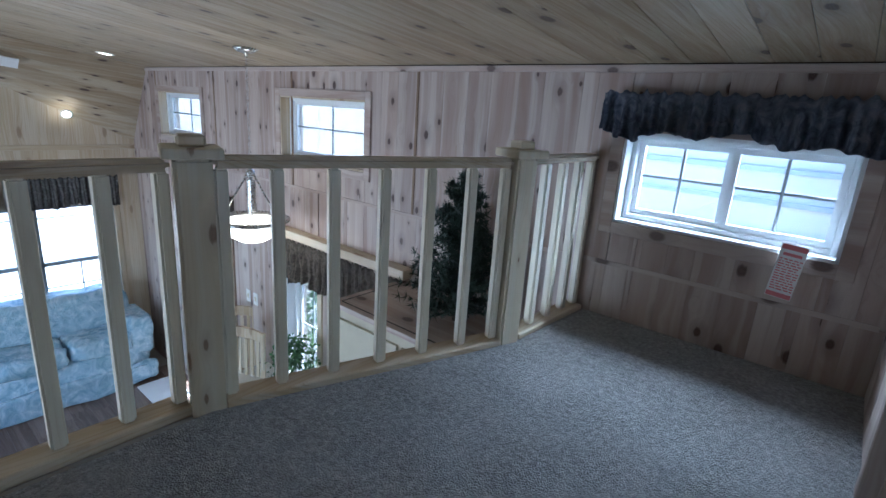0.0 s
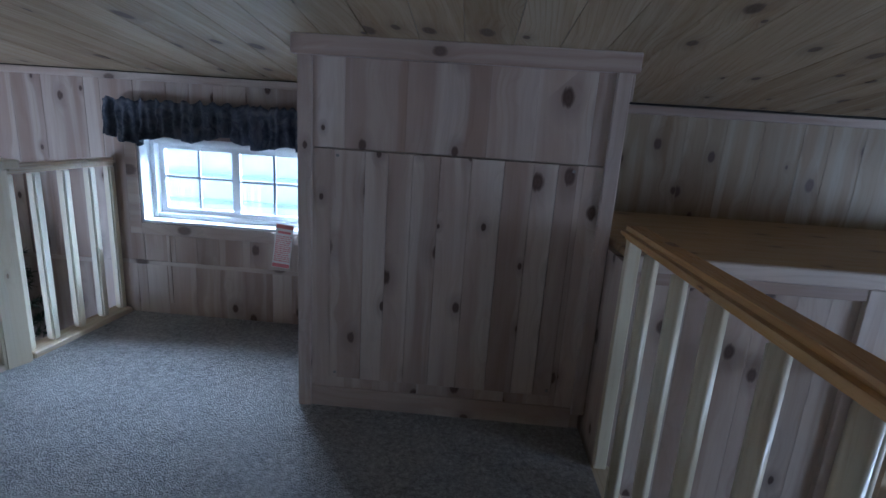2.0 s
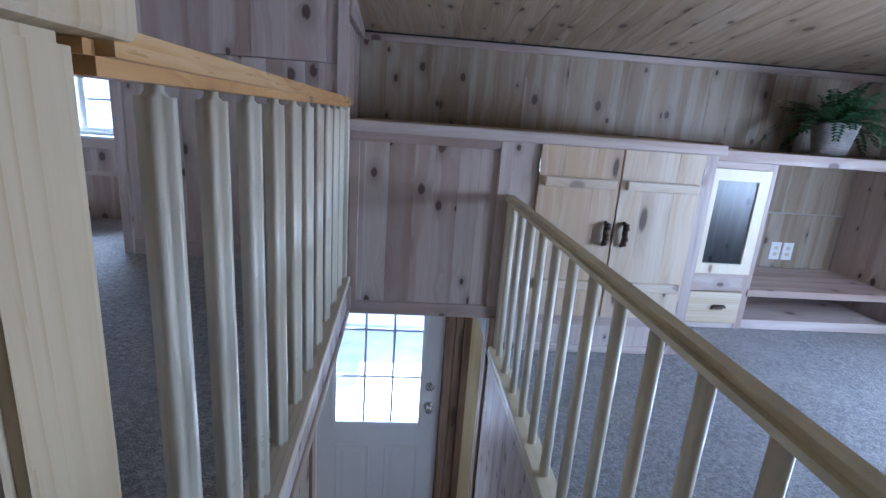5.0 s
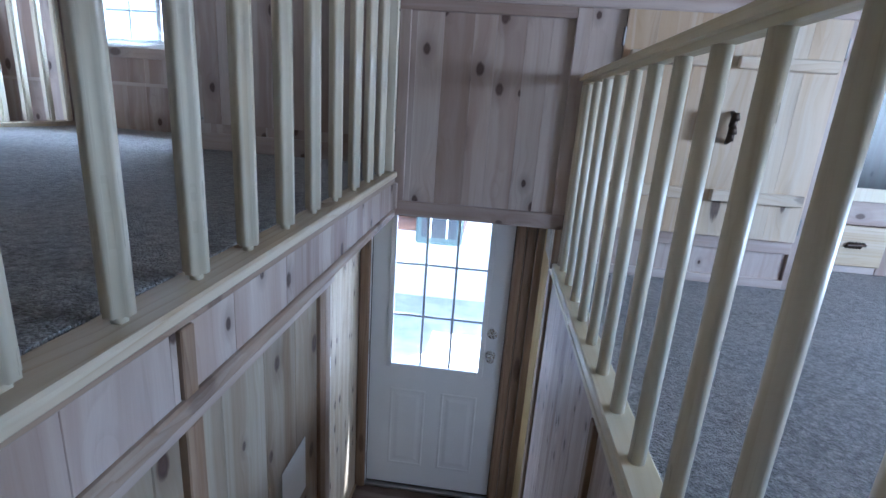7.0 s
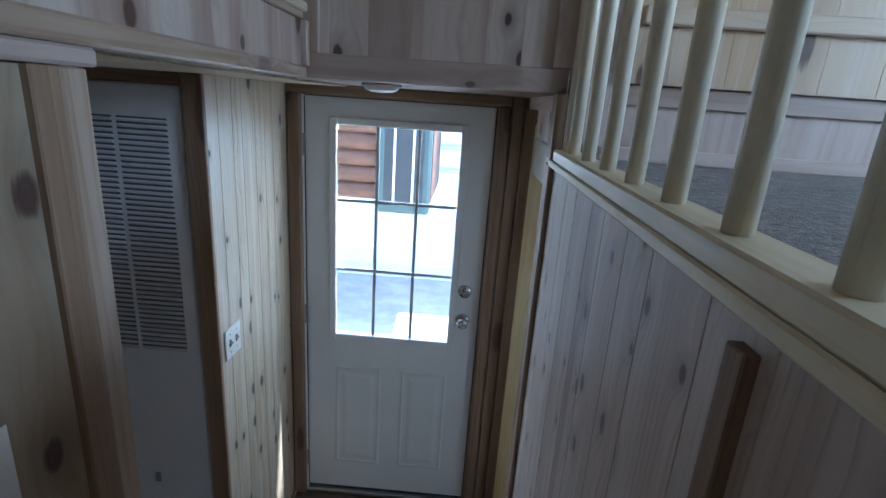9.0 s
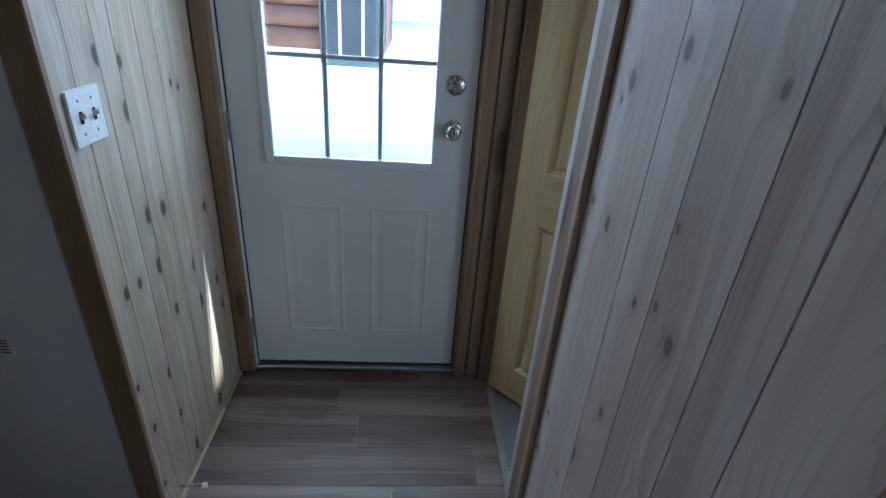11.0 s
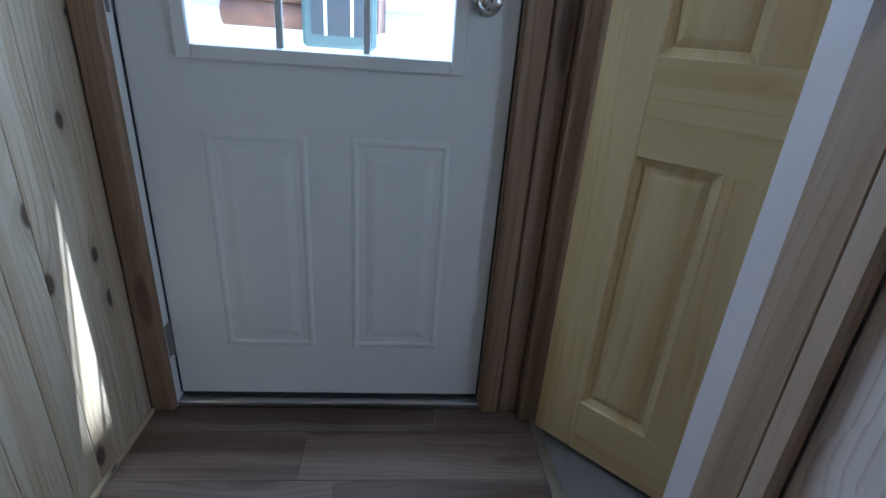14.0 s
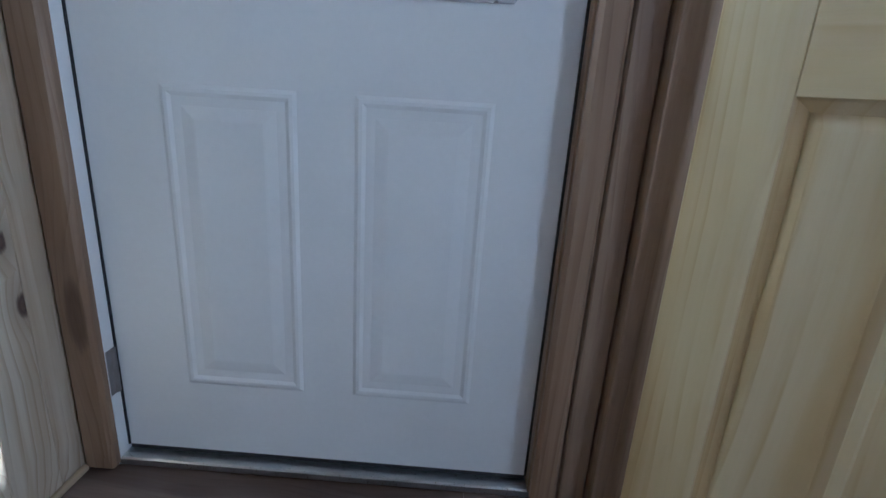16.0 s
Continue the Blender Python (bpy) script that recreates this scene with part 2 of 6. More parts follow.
rail_y = wood("honey_rail", HONEY, grain_axis="y", knots=0.9, knot=(0.16, 0.07, 0.03), knot_cell=(7, 3.4), rough=0.35)
door_pine = wood("door_pine", [(0.60, 0.475, 0.25), (0.57, 0.44, 0.22), (0.62, 0.50, 0.28), (0.80, 0.68, 0.46), (0.64, 0.53, 0.33)],
                 knots=0.1, knot=(0.30, 0.17, 0.08), knot_cell=(3.0, 0.4), grain=0.55, width_grain=10.0, ring_count=26.0, rings=0.45, wash=0.15, rough=0.42)
door_pine_x = wood("door_pine_rail", [(0.60, 0.475, 0.25), (0.57, 0.44, 0.22), (0.62, 0.50, 0.28), (0.80, 0.68, 0.46), (0.64, 0.53, 0.33)],
                   knots=0.1, knot=(0.30, 0.17, 0.08), knot_cell=(3.0, 0.4), grain=0.55, width_grain=10.0, ring_count=26.0, rings=0.45, wash=0.15, rough=0.42, grain_axis="x")
shelf_wood = wood("oiled_shelf", [(0.47, 0.325, 0.15), (0.44, 0.295, 0.13), (0.50, 0.35, 0.175), (0.80, 0.70, 0.58), (0.50, 0.38, 0.23)],
                  grain_axis="x", knots=0.6, rough=0.4, grain=0.35)
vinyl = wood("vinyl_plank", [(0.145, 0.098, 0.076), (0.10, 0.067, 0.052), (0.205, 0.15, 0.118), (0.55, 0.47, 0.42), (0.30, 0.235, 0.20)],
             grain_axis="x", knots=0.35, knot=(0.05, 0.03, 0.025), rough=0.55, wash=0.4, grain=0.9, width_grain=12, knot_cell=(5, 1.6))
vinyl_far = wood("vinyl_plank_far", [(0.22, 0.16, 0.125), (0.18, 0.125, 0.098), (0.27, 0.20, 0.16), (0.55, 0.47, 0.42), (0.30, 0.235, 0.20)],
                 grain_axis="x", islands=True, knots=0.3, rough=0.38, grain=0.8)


def plain(name, color, rough=0.5, metal=0.0, vary=0.08, scale=6.0, bump=0.0, bump_scale=60.0, coat=0.0):
    m = Nodes(name)
    vec = m.object_vec()
    big = m.noise(vec, scale, 4)
    small = m.noise(vec, scale * 14, 3)
    f = m.math("ADD", m.math("MULTIPLY", big, 0.65), m.math("MULTIPLY", small, 0.35))
    lo, hi = tuple(c * (1 - vary) for c in color), tuple(min(1.0, c * (1 + vary)) for c in color)
    m.link(m.ramp(f, [(0.35, lo), (0.65, hi)]), m.bsdf.inputs["Base Color"])
    m.link(m.ramp(small, [(0.3, max(0.02, rough - 0.06)), (0.7, min(1.0, rough + 0.06))]), m.bsdf.inputs["Roughness"])
    m.bsdf.inputs["Metallic"].default_value = metal
    m.bsdf.inputs["Coat Weight"].default_value = coat
    if bump:
        m.bump(m.noise(vec, bump_scale, 3), bump, 0.002)
    return m.mat


def carpet_material():
    m = Nodes("carpet")
    vec = m.object_vec()
    tuft = m.add("ShaderNodeTexVoronoi")
    tuft.inputs["Scale"].default_value = 210.0
    m.link(vec, tuft.inputs["Vector"])
    mottle = m.noise(vec, 62.0, 5, 0.85)
    sweep = m.noise(vec, 3.2, 4, 0.6, 0.6)
    col = m.ramp(mottle, [(0.36, (0.11, 0.103, 0.098)), (0.49, (0.34, 0.322, 0.308)), (0.62, (0.66, 0.63, 0.60))])
    col = m.mix(m.ramp(tuft.outputs["Distance"], [(0.15, 0.0), (0.75, 0.55)]), col, (0.14, 0.13, 0.125))
    col = m.mix(m.ramp(sweep, [(0.35, 0.0), (0.65, 0.30)]), col, (0.52, 0.495, 0.475))
    m.link(col, m.bsdf.inputs["Base Color"])
    m.bsdf.inputs["Roughness"].default_value = 0.95
    m.bsdf.inputs["Sheen Weight"].default_value = 0.25
    m.bump(m.math("ADD", m.math("MULTIPLY", mottle, 1.3), m.math("SUBTRACT", 1.0, tuft.outputs["Distance"])), 1.0, 0.009)
    return m.mat


def glass_material(name, tint=(1, 1, 1), gloss=0.06, frosted=0.0):
    m = Nodes(name)
    tr = m.add("ShaderNodeBsdfTransparent")
    tr.inputs[0].default_value = (*tint, 1)
    gl = m.add("ShaderNodeBsdfGlossy")
    gl.inputs["Roughness"].default_value = 0.02 + frosted
    fr = m.add("ShaderNodeFresnel")
    fr.inputs[0].default_value = 1.45
    ms = m.add("ShaderNodeMixShader")
    m.link(m.math("ADD", m.math("MULTIPLY", fr.outputs[0], 0.8), gloss * 0.3, True), ms.inputs[0])
    m.link(tr.outputs[0], ms.inputs[1])
    m.link(gl.outputs[0], ms.inputs[2])
    m.link(ms.outputs[0], m.out.inputs[0])
    return m.mat


def cloth_material(name, a, b, c):
    m = Nodes(name)
    vec = m.object_vec()
    n1, n2 = m.noise(vec, 22.0, 4, 0.6, 1.2), m.noise(vec, 240.0, 2)
    col = m.ramp(n1, [(0.35, a), (0.5, b), (0.65, c)])
    col = m.mix(m.math("MULTIPLY", n2, 0.5), col, a)
    m.link(col, m.bsdf.inputs["Base Color"])
    m.bsdf.inputs["Roughness"].default_value = 0.9
    m.bump(n2, 0.3, 0.001)
    return m.mat


def leaf_material(name, a, b):
    m = Nodes(name)
    rnd = m.add("ShaderNodeNewGeometry").outputs["Random Per Island"]
    m.link(m.ramp(rnd, [(0.0, a), (1.0, b)]), m.bsdf.inputs["Base Color"])
    m.bsdf.inputs["Roughness"].default_value = 0.6
    return m.mat


def glow_material(name, color, strength):
    m = Nodes(name)
    m.bsdf.inputs["Emission Color"].default_value = (*color, 1)
    m.bsdf.inputs["Emission Strength"].default_value = strength
    m.bsdf.inputs["Base Color"].default_value = (0.9, 0.9, 0.9, 1)
    return m.mat


def plastic_sheet_material():
    m = Nodes("plastic_sheet")
    vec = m.object_vec()
    n = m.noise(vec, 7.0, 5, 0.65, 1.5)
    m.link(m.ramp(n, [(0.35, (0.30, 0.46, 0.58)), (0.5, (0.46, 0.62, 0.72)), (0.72, (0.80, 0.88, 0.93))]), m.bsdf.inputs["Base Color"])
    m.bsdf.inputs["Roughness"].default_value = 0.12
    m.bsdf.inputs["Coat Weight"].default_value = 0.5
    m.bump(m.math("ADD", m.noise(vec, 9.0, 4, 0.6, 2.2), m.math("MULTIPLY", m.noise(vec, 38.0, 3, 0.6, 2.5), 0.35)), 0.85, 0.025)
    return m.mat


carpet = carpet_material()
white_paint = plain("white_door_paint", (0.74, 0.755, 0.77), 0.38, vary=0.025, bump=0.03, bump_scale=300)
white_vinyl = plain("white_vinyl", (0.80, 0.81, 0.82), 0.35, vary=0.03)
white_metal = plain("white_enamel", (0.72, 0.72, 0.76), 0.35, vary=0.03)
white_plastic = plain("white_plastic", (0.80, 0.80, 0.78), 0.3, vary=0.02)
louvre_shadow = plain("louvre_shadow_grey", (0.10, 0.10, 0.115), 0.6)
label_orange = plain("orange_label", (0.55, 0.25, 0.08), 0.6)
drywall = plain("plain_panel", (0.40, 0.36, 0.31), 0.85, vary=0.06, bump=0.1)
jamb_pale = plain("pale_jamb_paint", (0.50, 0.435, 0.425), 0.6, vary=0.05, scale=9, bump=0.08)
# near-black that paints the shade in gaps and slots; also the speaker grille
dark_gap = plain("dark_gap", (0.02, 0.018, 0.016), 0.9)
rubber = plain("black_rubber", (0.02, 0.02, 0.022), 0.6)
steel = plain("brushed_nickel", (0.55, 0.54, 0.52), 0.28, 1.0, vary=0.06)
alu = plain("aluminium_sill", (0.52, 0.53, 0.54), 0.32, 1.0, vary=0.08, scale=20)
bronze = plain("bronze_pull", (0.055, 0.035, 0.025), 0.45, 0.6, vary=0.25, scale=30)
pewter = plain("pewter", (0.28, 0.27, 0.27), 0.4, 0.8, vary=0.15, scale=20)
screw = plain("dark_screw", (0.05, 0.045, 0.04), 0.5, 0.5)
glass = glass_material("window_glass")
ribbed = glass_material("ribbed_glass", (0.36, 0.40, 0.44), 0.05, 0.25)
valance_cloth = cloth_material("navy_print_cloth", (0.09, 0.105, 0.145), (0.19, 0.205, 0.255), (0.31, 0.31, 0.33))
valance_grey = cloth_material("grey_print_cloth", (0.13, 0.125, 0.12), (0.24, 0.23, 0.22), (0.36, 0.345, 0.33))
valance_brown = cloth_material("brown_print_cloth", (0.10, 0.08, 0.065), (0.18, 0.148, 0.12), (0.27, 0.225, 0.18))
couch_cloth = plastic_sheet_material()
spruce = leaf_material("spruce_needles", (0.010, 0.022, 0.014), (0.035, 0.06, 0.036))
spruce_light = leaf_material("frosted_needles", (0.08, 0.11, 0.09), (0.2, 0.24, 0.21))
fern = leaf_material("fern_leaf", (0.016, 0.06, 0.024), (0.055, 0.135, 0.045))
shrub = leaf_material("shrub_leaf", (0.03, 0.09, 0.03), (0.10, 0.20, 0.07))
hedge_leaf = leaf_material("hedge_leaf", (0.05, 0.12, 0.03), (0.14, 0.28, 0.08))
speaker_brown = plain("speaker_brown", (0.09, 0.07, 0.06), 0.6)
bark = plain("bark", (0.07, 0.05, 0.035), 0.9, vary=0.3, bump=0.6)
basket = plain("woven_white_pot", (0.38, 0.36, 0.34), 0.8, vary=0.2, scale=30, bump=0.6, bump_scale=80)
lamp_glass = glow_material("lamp_glass", (1.0, 0.86, 0.66), 1.0)
recessed_glow = glow_material("recessed_lamp", (1.0, 0.87, 0.68), 3.0)
dome_glass = plain("frosted_dome", (0.80, 0.80, 0.78), 0.3, vary=0.02)
paper = plain("white_paper", (0.80, 0.80, 0.80), 0.7, vary=0.03)
red_ink = plain("red_ink", (0.62, 0.20, 0.22), 0.7)
inlay = plain("dark_inlay", (0.015, 0.012, 0.02), 0.4)
cream = plain("cream_cabinet", (0.60, 0.55, 0.42), 0.5, vary=0.05)
table_white = plain("pale_tabletop", (0.70, 0.66, 0.58), 0.35, vary=0.05)
siding = plain("white_siding", (0.86, 0.88, 0.89), 0.6, vary=0.03)
muntin_grey = plain("muntin_grey", (0.50, 0.53, 0.55), 0.5)
siding_grey = plain("grey_trim", (0.33, 0.36, 0.38), 0.6)
log_brown = plain("log_brown", (0.14, 0.07, 0.045), 0.75, vary=0.3, scale=10)
band_blue = plain("pale_blue_trim", (0.50, 0.58, 0.64), 0.6)
green_frame = plain("green_window_frame", (0.06, 0.10, 0.10), 0.5)
dark_pane = plain("dark_pane", (0.04, 0.05, 0.06), 0.15)
grass = plain("pale_gravel", (0.46, 0.45, 0.43), 0.95, vary=0.2, scale=4, bump=0.5)
deck_wood = plain("grey_deck", (0.56, 0.55, 0.54), 0.85, vary=0.15, scale=9, bump=0.3)


# ---- building helpers ----
def world_loc(ob):
    p = Vector(ob.location)
    while ob.parent:
        ob = ob.parent
        p += ob.location
    return p


def mesh_of(name, bm, material, smooth=False):
    me = bpy.data.meshes.new(name)
    bm.normal_update()
    bm.to_mesh(me)
    bm.free()
    me.materials.append(material)
    if smooth:
        for p in me.polygons:
            p.use_smooth = True
    return me


def part(name, bm, material, parent=None, label="", smooth=False):
    """One mesh object, its vertices in world places, under a thing or a part."""
    ob = new(name, mesh_of(name, bm, material, smooth))
    if parent:
        ob.location = -world_loc(parent)
        ob.parent = parent
    if label:
        ob["label"] = label
    return ob


def place(name, me, at, parent):
    """One more piece on a shared mesh, at a world place."""
    ob = new(name, me)
    ob.location = Vector(at) - world_loc(parent)
    ob.parent = parent
    return ob


def thing(name, at, label, category, group="", kind=""):
    ob = new(name)
    ob.location = at
    ob.empty_display_size = 0.1
    return tagged(ob, label, category, group, kind)


def box(x0, x1, y0, y1, z0, z1, bevel=0.0, bm=None, seg=1):
    own = bm is None
    b = bmesh.new()
    m = Matrix.LocRotScale(((x0 + x1) / 2, (y0 + y1) / 2, (z0 + z1) / 2), None, (abs(x1 - x0), abs(y1 - y0), abs(z1 - z0)))
    bmesh.ops.create_cube(b, size=1.0, matrix=m)
    if bevel:
        bmesh.ops.bevel(b, geom=b.edges[:], offset=bevel, segments=seg, affect="EDGES")
    return b if own else join(bm, b)


def join(bm, other):
    me = bpy.data.meshes.new("tmp")
    other.to_mesh(me)
    other.free()
    bm.from_mesh(me)
    bpy.data.meshes.remove(me)
    return bm


def beam(a, b, w, h, bevel=0.003, seg=1, up=(0, 0, 1)):
    """A straight bar from a to b, w wide and h high."""
    a, b = Vector(a), Vector(b)
    d = b - a
    zax = Vector(up)
    yax = d.normalized()
    xax = yax.cross(zax).normalized()
    zax = xax.cross(yax)
    bm = bmesh.new()
    m = Matrix((xax, yax, zax)).transposed().to_4x4()
    m.translation = (a + b) / 2
    bmesh.ops.create_cube(bm, size=1.0, matrix=m @ Matrix.Diagonal((w, d.length, h, 1)))
    if bevel:
        bmesh.ops.bevel(bm, geom=bm.edges[:], offset=bevel, segments=seg, affect="EDGES")
    return bm


def rod(a, b, r0, r1=None, n=12, bm=None):
    a, b = Vector(a), Vector(b)
    r1 = r0 if r1 is None else r1
    bm = bm or bmesh.new()
    d = (b - a)
    q = d.to_track_quat("Z", "Y").to_matrix().to_4x4()
    q.translation = (a + b) / 2
    bmesh.ops.create_cone(bm, cap_ends=True, segments=n, radius1=r0, radius2=r1, depth=d.length, matrix=q)
    return bm


def lathe(profile, at, n=28, bm=None, axis=None):
    """A turned shape: profile of (radius, height), closed where the radius is 0."""
    bm = bm or bmesh.new()
    rings = []
    turn = axis or Matrix.Identity(3)
    for r, h in profile:
        rings.append([bm.verts.new(Vector(at) + turn @ Vector((r * math.cos(2 * math.pi * i / n), r * math.sin(2 * math.pi * i / n), h))) for i in range(n)] if r > 1e-5
                     else [bm.verts.new(Vector(at) + turn @ Vector((0, 0, h)))])
    for p, q in zip(rings, rings[1:]):
        for i in range(n):
            j = (i + 1) % n
            vs = [p[i % len(p)], p[j % len(p)], q[j % len(q)], q[i % len(q)]]
            vs = [v for k, v in enumerate(vs) if v not in vs[:k]]
            if len(vs) > 2:
                bm.faces.new(vs)
    return bm


def wall_with_holes(bm, run, lo, hi, u0, u1, v0, v1, holes):
    """Solid wall between two faces, cut through at the holes (u0, u1, v0, v1); run is the axis along which u goes."""
    us = sorted({u0, u1, *(h[0] for h in holes), *(h[1] for h in holes)})
    vs = sorted({v0, v1, *(h[2] for h in holes), *(h[3] for h in holes)})
    us, vs = [u for u in us if u0 <= u <= u1], [v for v in vs if v0 <= v <= v1]
    for a, b in zip(us, us[1:]):
        stack = []
        for c, d in zip(vs, vs[1:]):
            mu, mv = (a + b) / 2, (c + d) / 2
            if any(h[0] < mu < h[1] and h[2] < mv < h[3] for h in holes):
                continue
            if stack and abs(stack[-1][1] - c) < 1e-6:
                stack[-1][1] = d
            else:
                stack.append([c, d])
        for c, d in stack:
            if run == "x":
                box(a, b, lo, hi, c, d, bm=bm)
            else:
                box(lo, hi, a, b, c, d, bm=bm)
    return bm


def board_mesh(name, run, face, sign, a, b, c, d, material, thick=0.011, cham=0.0009):
    """A board with chamfered face edges: u from a to b, height c to d, its face at `face` and its normal along sign."""
    def at(u, depth, v):
        w = face - sign * depth
        return (u, w, v) if run == "x" else (w, u, v)
    rings = []
    for depth, ins in ((thick, 0.0), (cham, 0.0), (0.0, cham)):
        rings.append([at(a + ins, depth, c + ins), at(b - ins, depth, c + ins), at(b - ins, depth, d - ins), at(a + ins, depth, d - ins)])
    verts = [p for r in rings for p in r]
    faces = [(8, 9, 10, 11)]
    for k in (0, 4):
        for i in range(4):
            j = (i + 1) % 4
            faces.append((k + i, k + j, k + 4 + j, k + 4 + i))
    if (run == "x") == (sign > 0):
        faces = [tuple(reversed(f)) for f in faces]
    me = bpy.data.meshes.new(name)
    me.from_pydata(verts, [], faces)
    me.materials.append(material)
    return me


def boards(parent, run, face, sign, u0, u1, v0, v1, material, width=0.13, holes=(), gap=0.0004, seed=0, widths=None, name="plank", cham=0.0009):
    rnd = random.Random(seed)
    cuts, u, k = [u0], u0, 0
    while u < u1 - 0.05:
        u += widths[k % len(widths)] if widths else width * rnd.uniform(0.8, 1.2)
        k += 1
        cuts.append(min(u, u1))
    cuts[-1] = u1
    cuts = sorted({*cuts, *(h[0] for h in holes if u0 < h[0] < u1), *(h[1] for h in holes if u0 < h[1] < u1)})
    for a, b in zip(cuts, cuts[1:]):
        if b - a < 0.012:
            continue
        spans = [(v0, v1)]
        for h in holes:
            if h[0] < (a + b) / 2 < h[1]:
                spans = [s for lo, hi in spans for s in ((lo, min(hi, h[2])), (max(lo, h[3]), hi)) if s[1] - s[0] > 0.01]
        for lo, hi in spans:
            me = board_mesh(name, run, face, sign, a + gap / 2, b - gap / 2, lo, hi, material, cham=cham)
            ob = new(name, me)
            ob.location = -world_loc(parent)
            ob.parent = parent


def structure(name, bm, material, label, category):
    ob = part(name, bm, material)
    return tagged(ob, label, category, kind="structure")


# ---- the shell ----
WIN_A = (-1.704, -0.877, 2.797, 3.197)
WIN_B = (-4.39, -3.405, 2.80, 3.262)
WIN_C = (-6.67, -5.715, 2.80, 3.24)
WIN_D = (-4.36, -3.92, 0.75, 2.0)
WIN_E = (-3.62, -3.22, 0.75, 2.0)
GLASS_DOOR = (-6.35, -5.28, 0.05, 2.0)
ENTRY = (-0.03, 0.895, FLOOR, 2.15)
OUT = 0.09              # outer face of the long wall

wall_north = structure("wall_north", wall_with_holes(bmesh.new(), "x", WY + 0.012, OUT, X_END - 0.12, -0.082, -0.4, 3.8, [WIN_A, WIN_B, WIN_C, WIN_D, WIN_E, GLASS_DOOR]),
                       drywall, "long outer wall panelled in whitewashed knotty pine boards", "wall")
wn2 = bmesh.new()
wall_with_holes(wn2, "x", -0.02, OUT, -0.082, X_EAST + 0.12, -0.4, 2.18, [ENTRY])
box(-0.082, X_EAST + 0.12, WY + 0.012, OUT, 2.18, 3.8, bm=wn2)
wall_entry = structure("wall_entry", wn2, drywall, "outer wall round the entry door, pine panelled above", "wall")
# the hole in this unseen wall is added for the living room fill lamp
wall_south = structure("wall_south", wall_with_holes(bmesh.new(), "x", SOUTH - 0.12, SOUTH, X_END - 0.12, X_EAST + 0.12, -0.4, 3.8,
                       [(-6.2, -3.2, 0.6, 2.3)]), drywall, "plain panelled wall behind", "wall")
END_WINS = [(-1.14, -0.39, 0.75, 1.96), (-2.0, -1.30, 0.75, 1.96)]
wall_west = structure("wall_west", wall_with_holes(bmesh.new(), "y", X_END - 0.12, X_END - 0.012, SOUTH - 0.12, 0.09, -0.4, 3.8, END_WINS), drywall,
                      "end wall of the living room panelled in warm pine", "wall")
wall_east = structure("wall_east", wall_with_holes(bmesh.new(), "y", X_EAST, X_EAST + 0.12, SOUTH - 0.12, 0.09, -0.4, 3.8, [(-2.95, -1.65, 2.32, 3.12)]), wash_z, "end wall of the lower loft", "wall")

# Boards of the outer wall, in two courses with a seam between them.
boards(wall_north, "x", WY, -1, -1.86, -0.68, 2.30, 2.594, wash_z, holes=[WIN_A], seed=1)
boards(wall_north, "x", WY, -1, -1.86, -0.68, 2.604, 3.447, wash_z, holes=[WIN_A], seed=2)
boards(wall_north, "x", WY, -1, X_END, -1.86, FLOOR, 2.585, wash_z, width=0.17, holes=[WIN_D, WIN_E, GLASS_DOOR], seed=3)
boards(wall_north, "x", WY, -1, X_END, -1.86, 2.595, 3.447, wash_z, width=0.17, holes=[WIN_B, WIN_C], seed=4)
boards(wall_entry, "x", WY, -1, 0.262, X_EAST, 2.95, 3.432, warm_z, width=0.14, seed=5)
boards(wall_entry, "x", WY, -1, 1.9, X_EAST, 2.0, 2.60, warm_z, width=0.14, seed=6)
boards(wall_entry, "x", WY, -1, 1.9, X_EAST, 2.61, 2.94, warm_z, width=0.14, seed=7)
boards(wall_west, "y", X_END, 1, -3.2, WY, FLOOR, 2.57, pine_z, width=0.2, holes=END_WINS, seed=8)
boards(wall_west, "y", X_END, 1, -3.2, WY, 2.60, 3.7, pine_z, width=0.2, seed=9)

# Seam trims and battens.
for nm, b, m_ in (("seam_trim", box(X_END, -1.86, WY - 0.006, WY + 0.004, 2.580, 2.600), wash_x),
                  ("seam_trim", box(-1.86, -0.72, WY - 0.005, WY + 0.004, 2.590, 2.610), wash_x),
                  ("crown_trim", box(X_END, -0.72, WY - 0.012, WY + 0.004, 3.437, 3.468, 0.003), wash_x),
                  ("crown_trim", box(0.286, X_EAST, WY - 0.014, WY + 0.004, 3.430, 3.466, 0.003), wash_x),
                  # dark strips paint the shadow line between wall and ceiling
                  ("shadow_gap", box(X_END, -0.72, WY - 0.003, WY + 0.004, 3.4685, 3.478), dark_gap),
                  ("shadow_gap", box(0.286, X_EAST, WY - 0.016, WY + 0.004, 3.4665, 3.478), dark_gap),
                  ("end_trim", box(X_END - 0.004, X_END + 0.012, -3.2, WY, 2.56, 2.615, 0.003), pine_y)):
    tagged(part(nm, b, m_), "thin strip along the panelled wall, pine trim or painted shadow line", "trim", kind="structure")
for bx in (-2.955, -4.235, -5.45, -6.72):
    tagged(part("batten", box(bx - 0.009, bx + 0.009, WY - 0.005, WY + 0.003, 2.60, 3.437, 0.001), cedar_z), "narrow dark batten over a panel seam", "trim", kind="structure")
for bx in (-1.585, -0.98):
    tagged(part("batten", box(bx - 0.008, bx + 0.008, WY - 0.004, WY + 0.003, 2.40, 2.742 if bx < -1.2 else 2.59, 0.001), wash_z), "narrow batten over a panel seam", "trim", kind="structure")

# The ceiling: boards up the slope in one mesh under a roof slab.
cv, cf = [], []
rnd = random.Random(11)


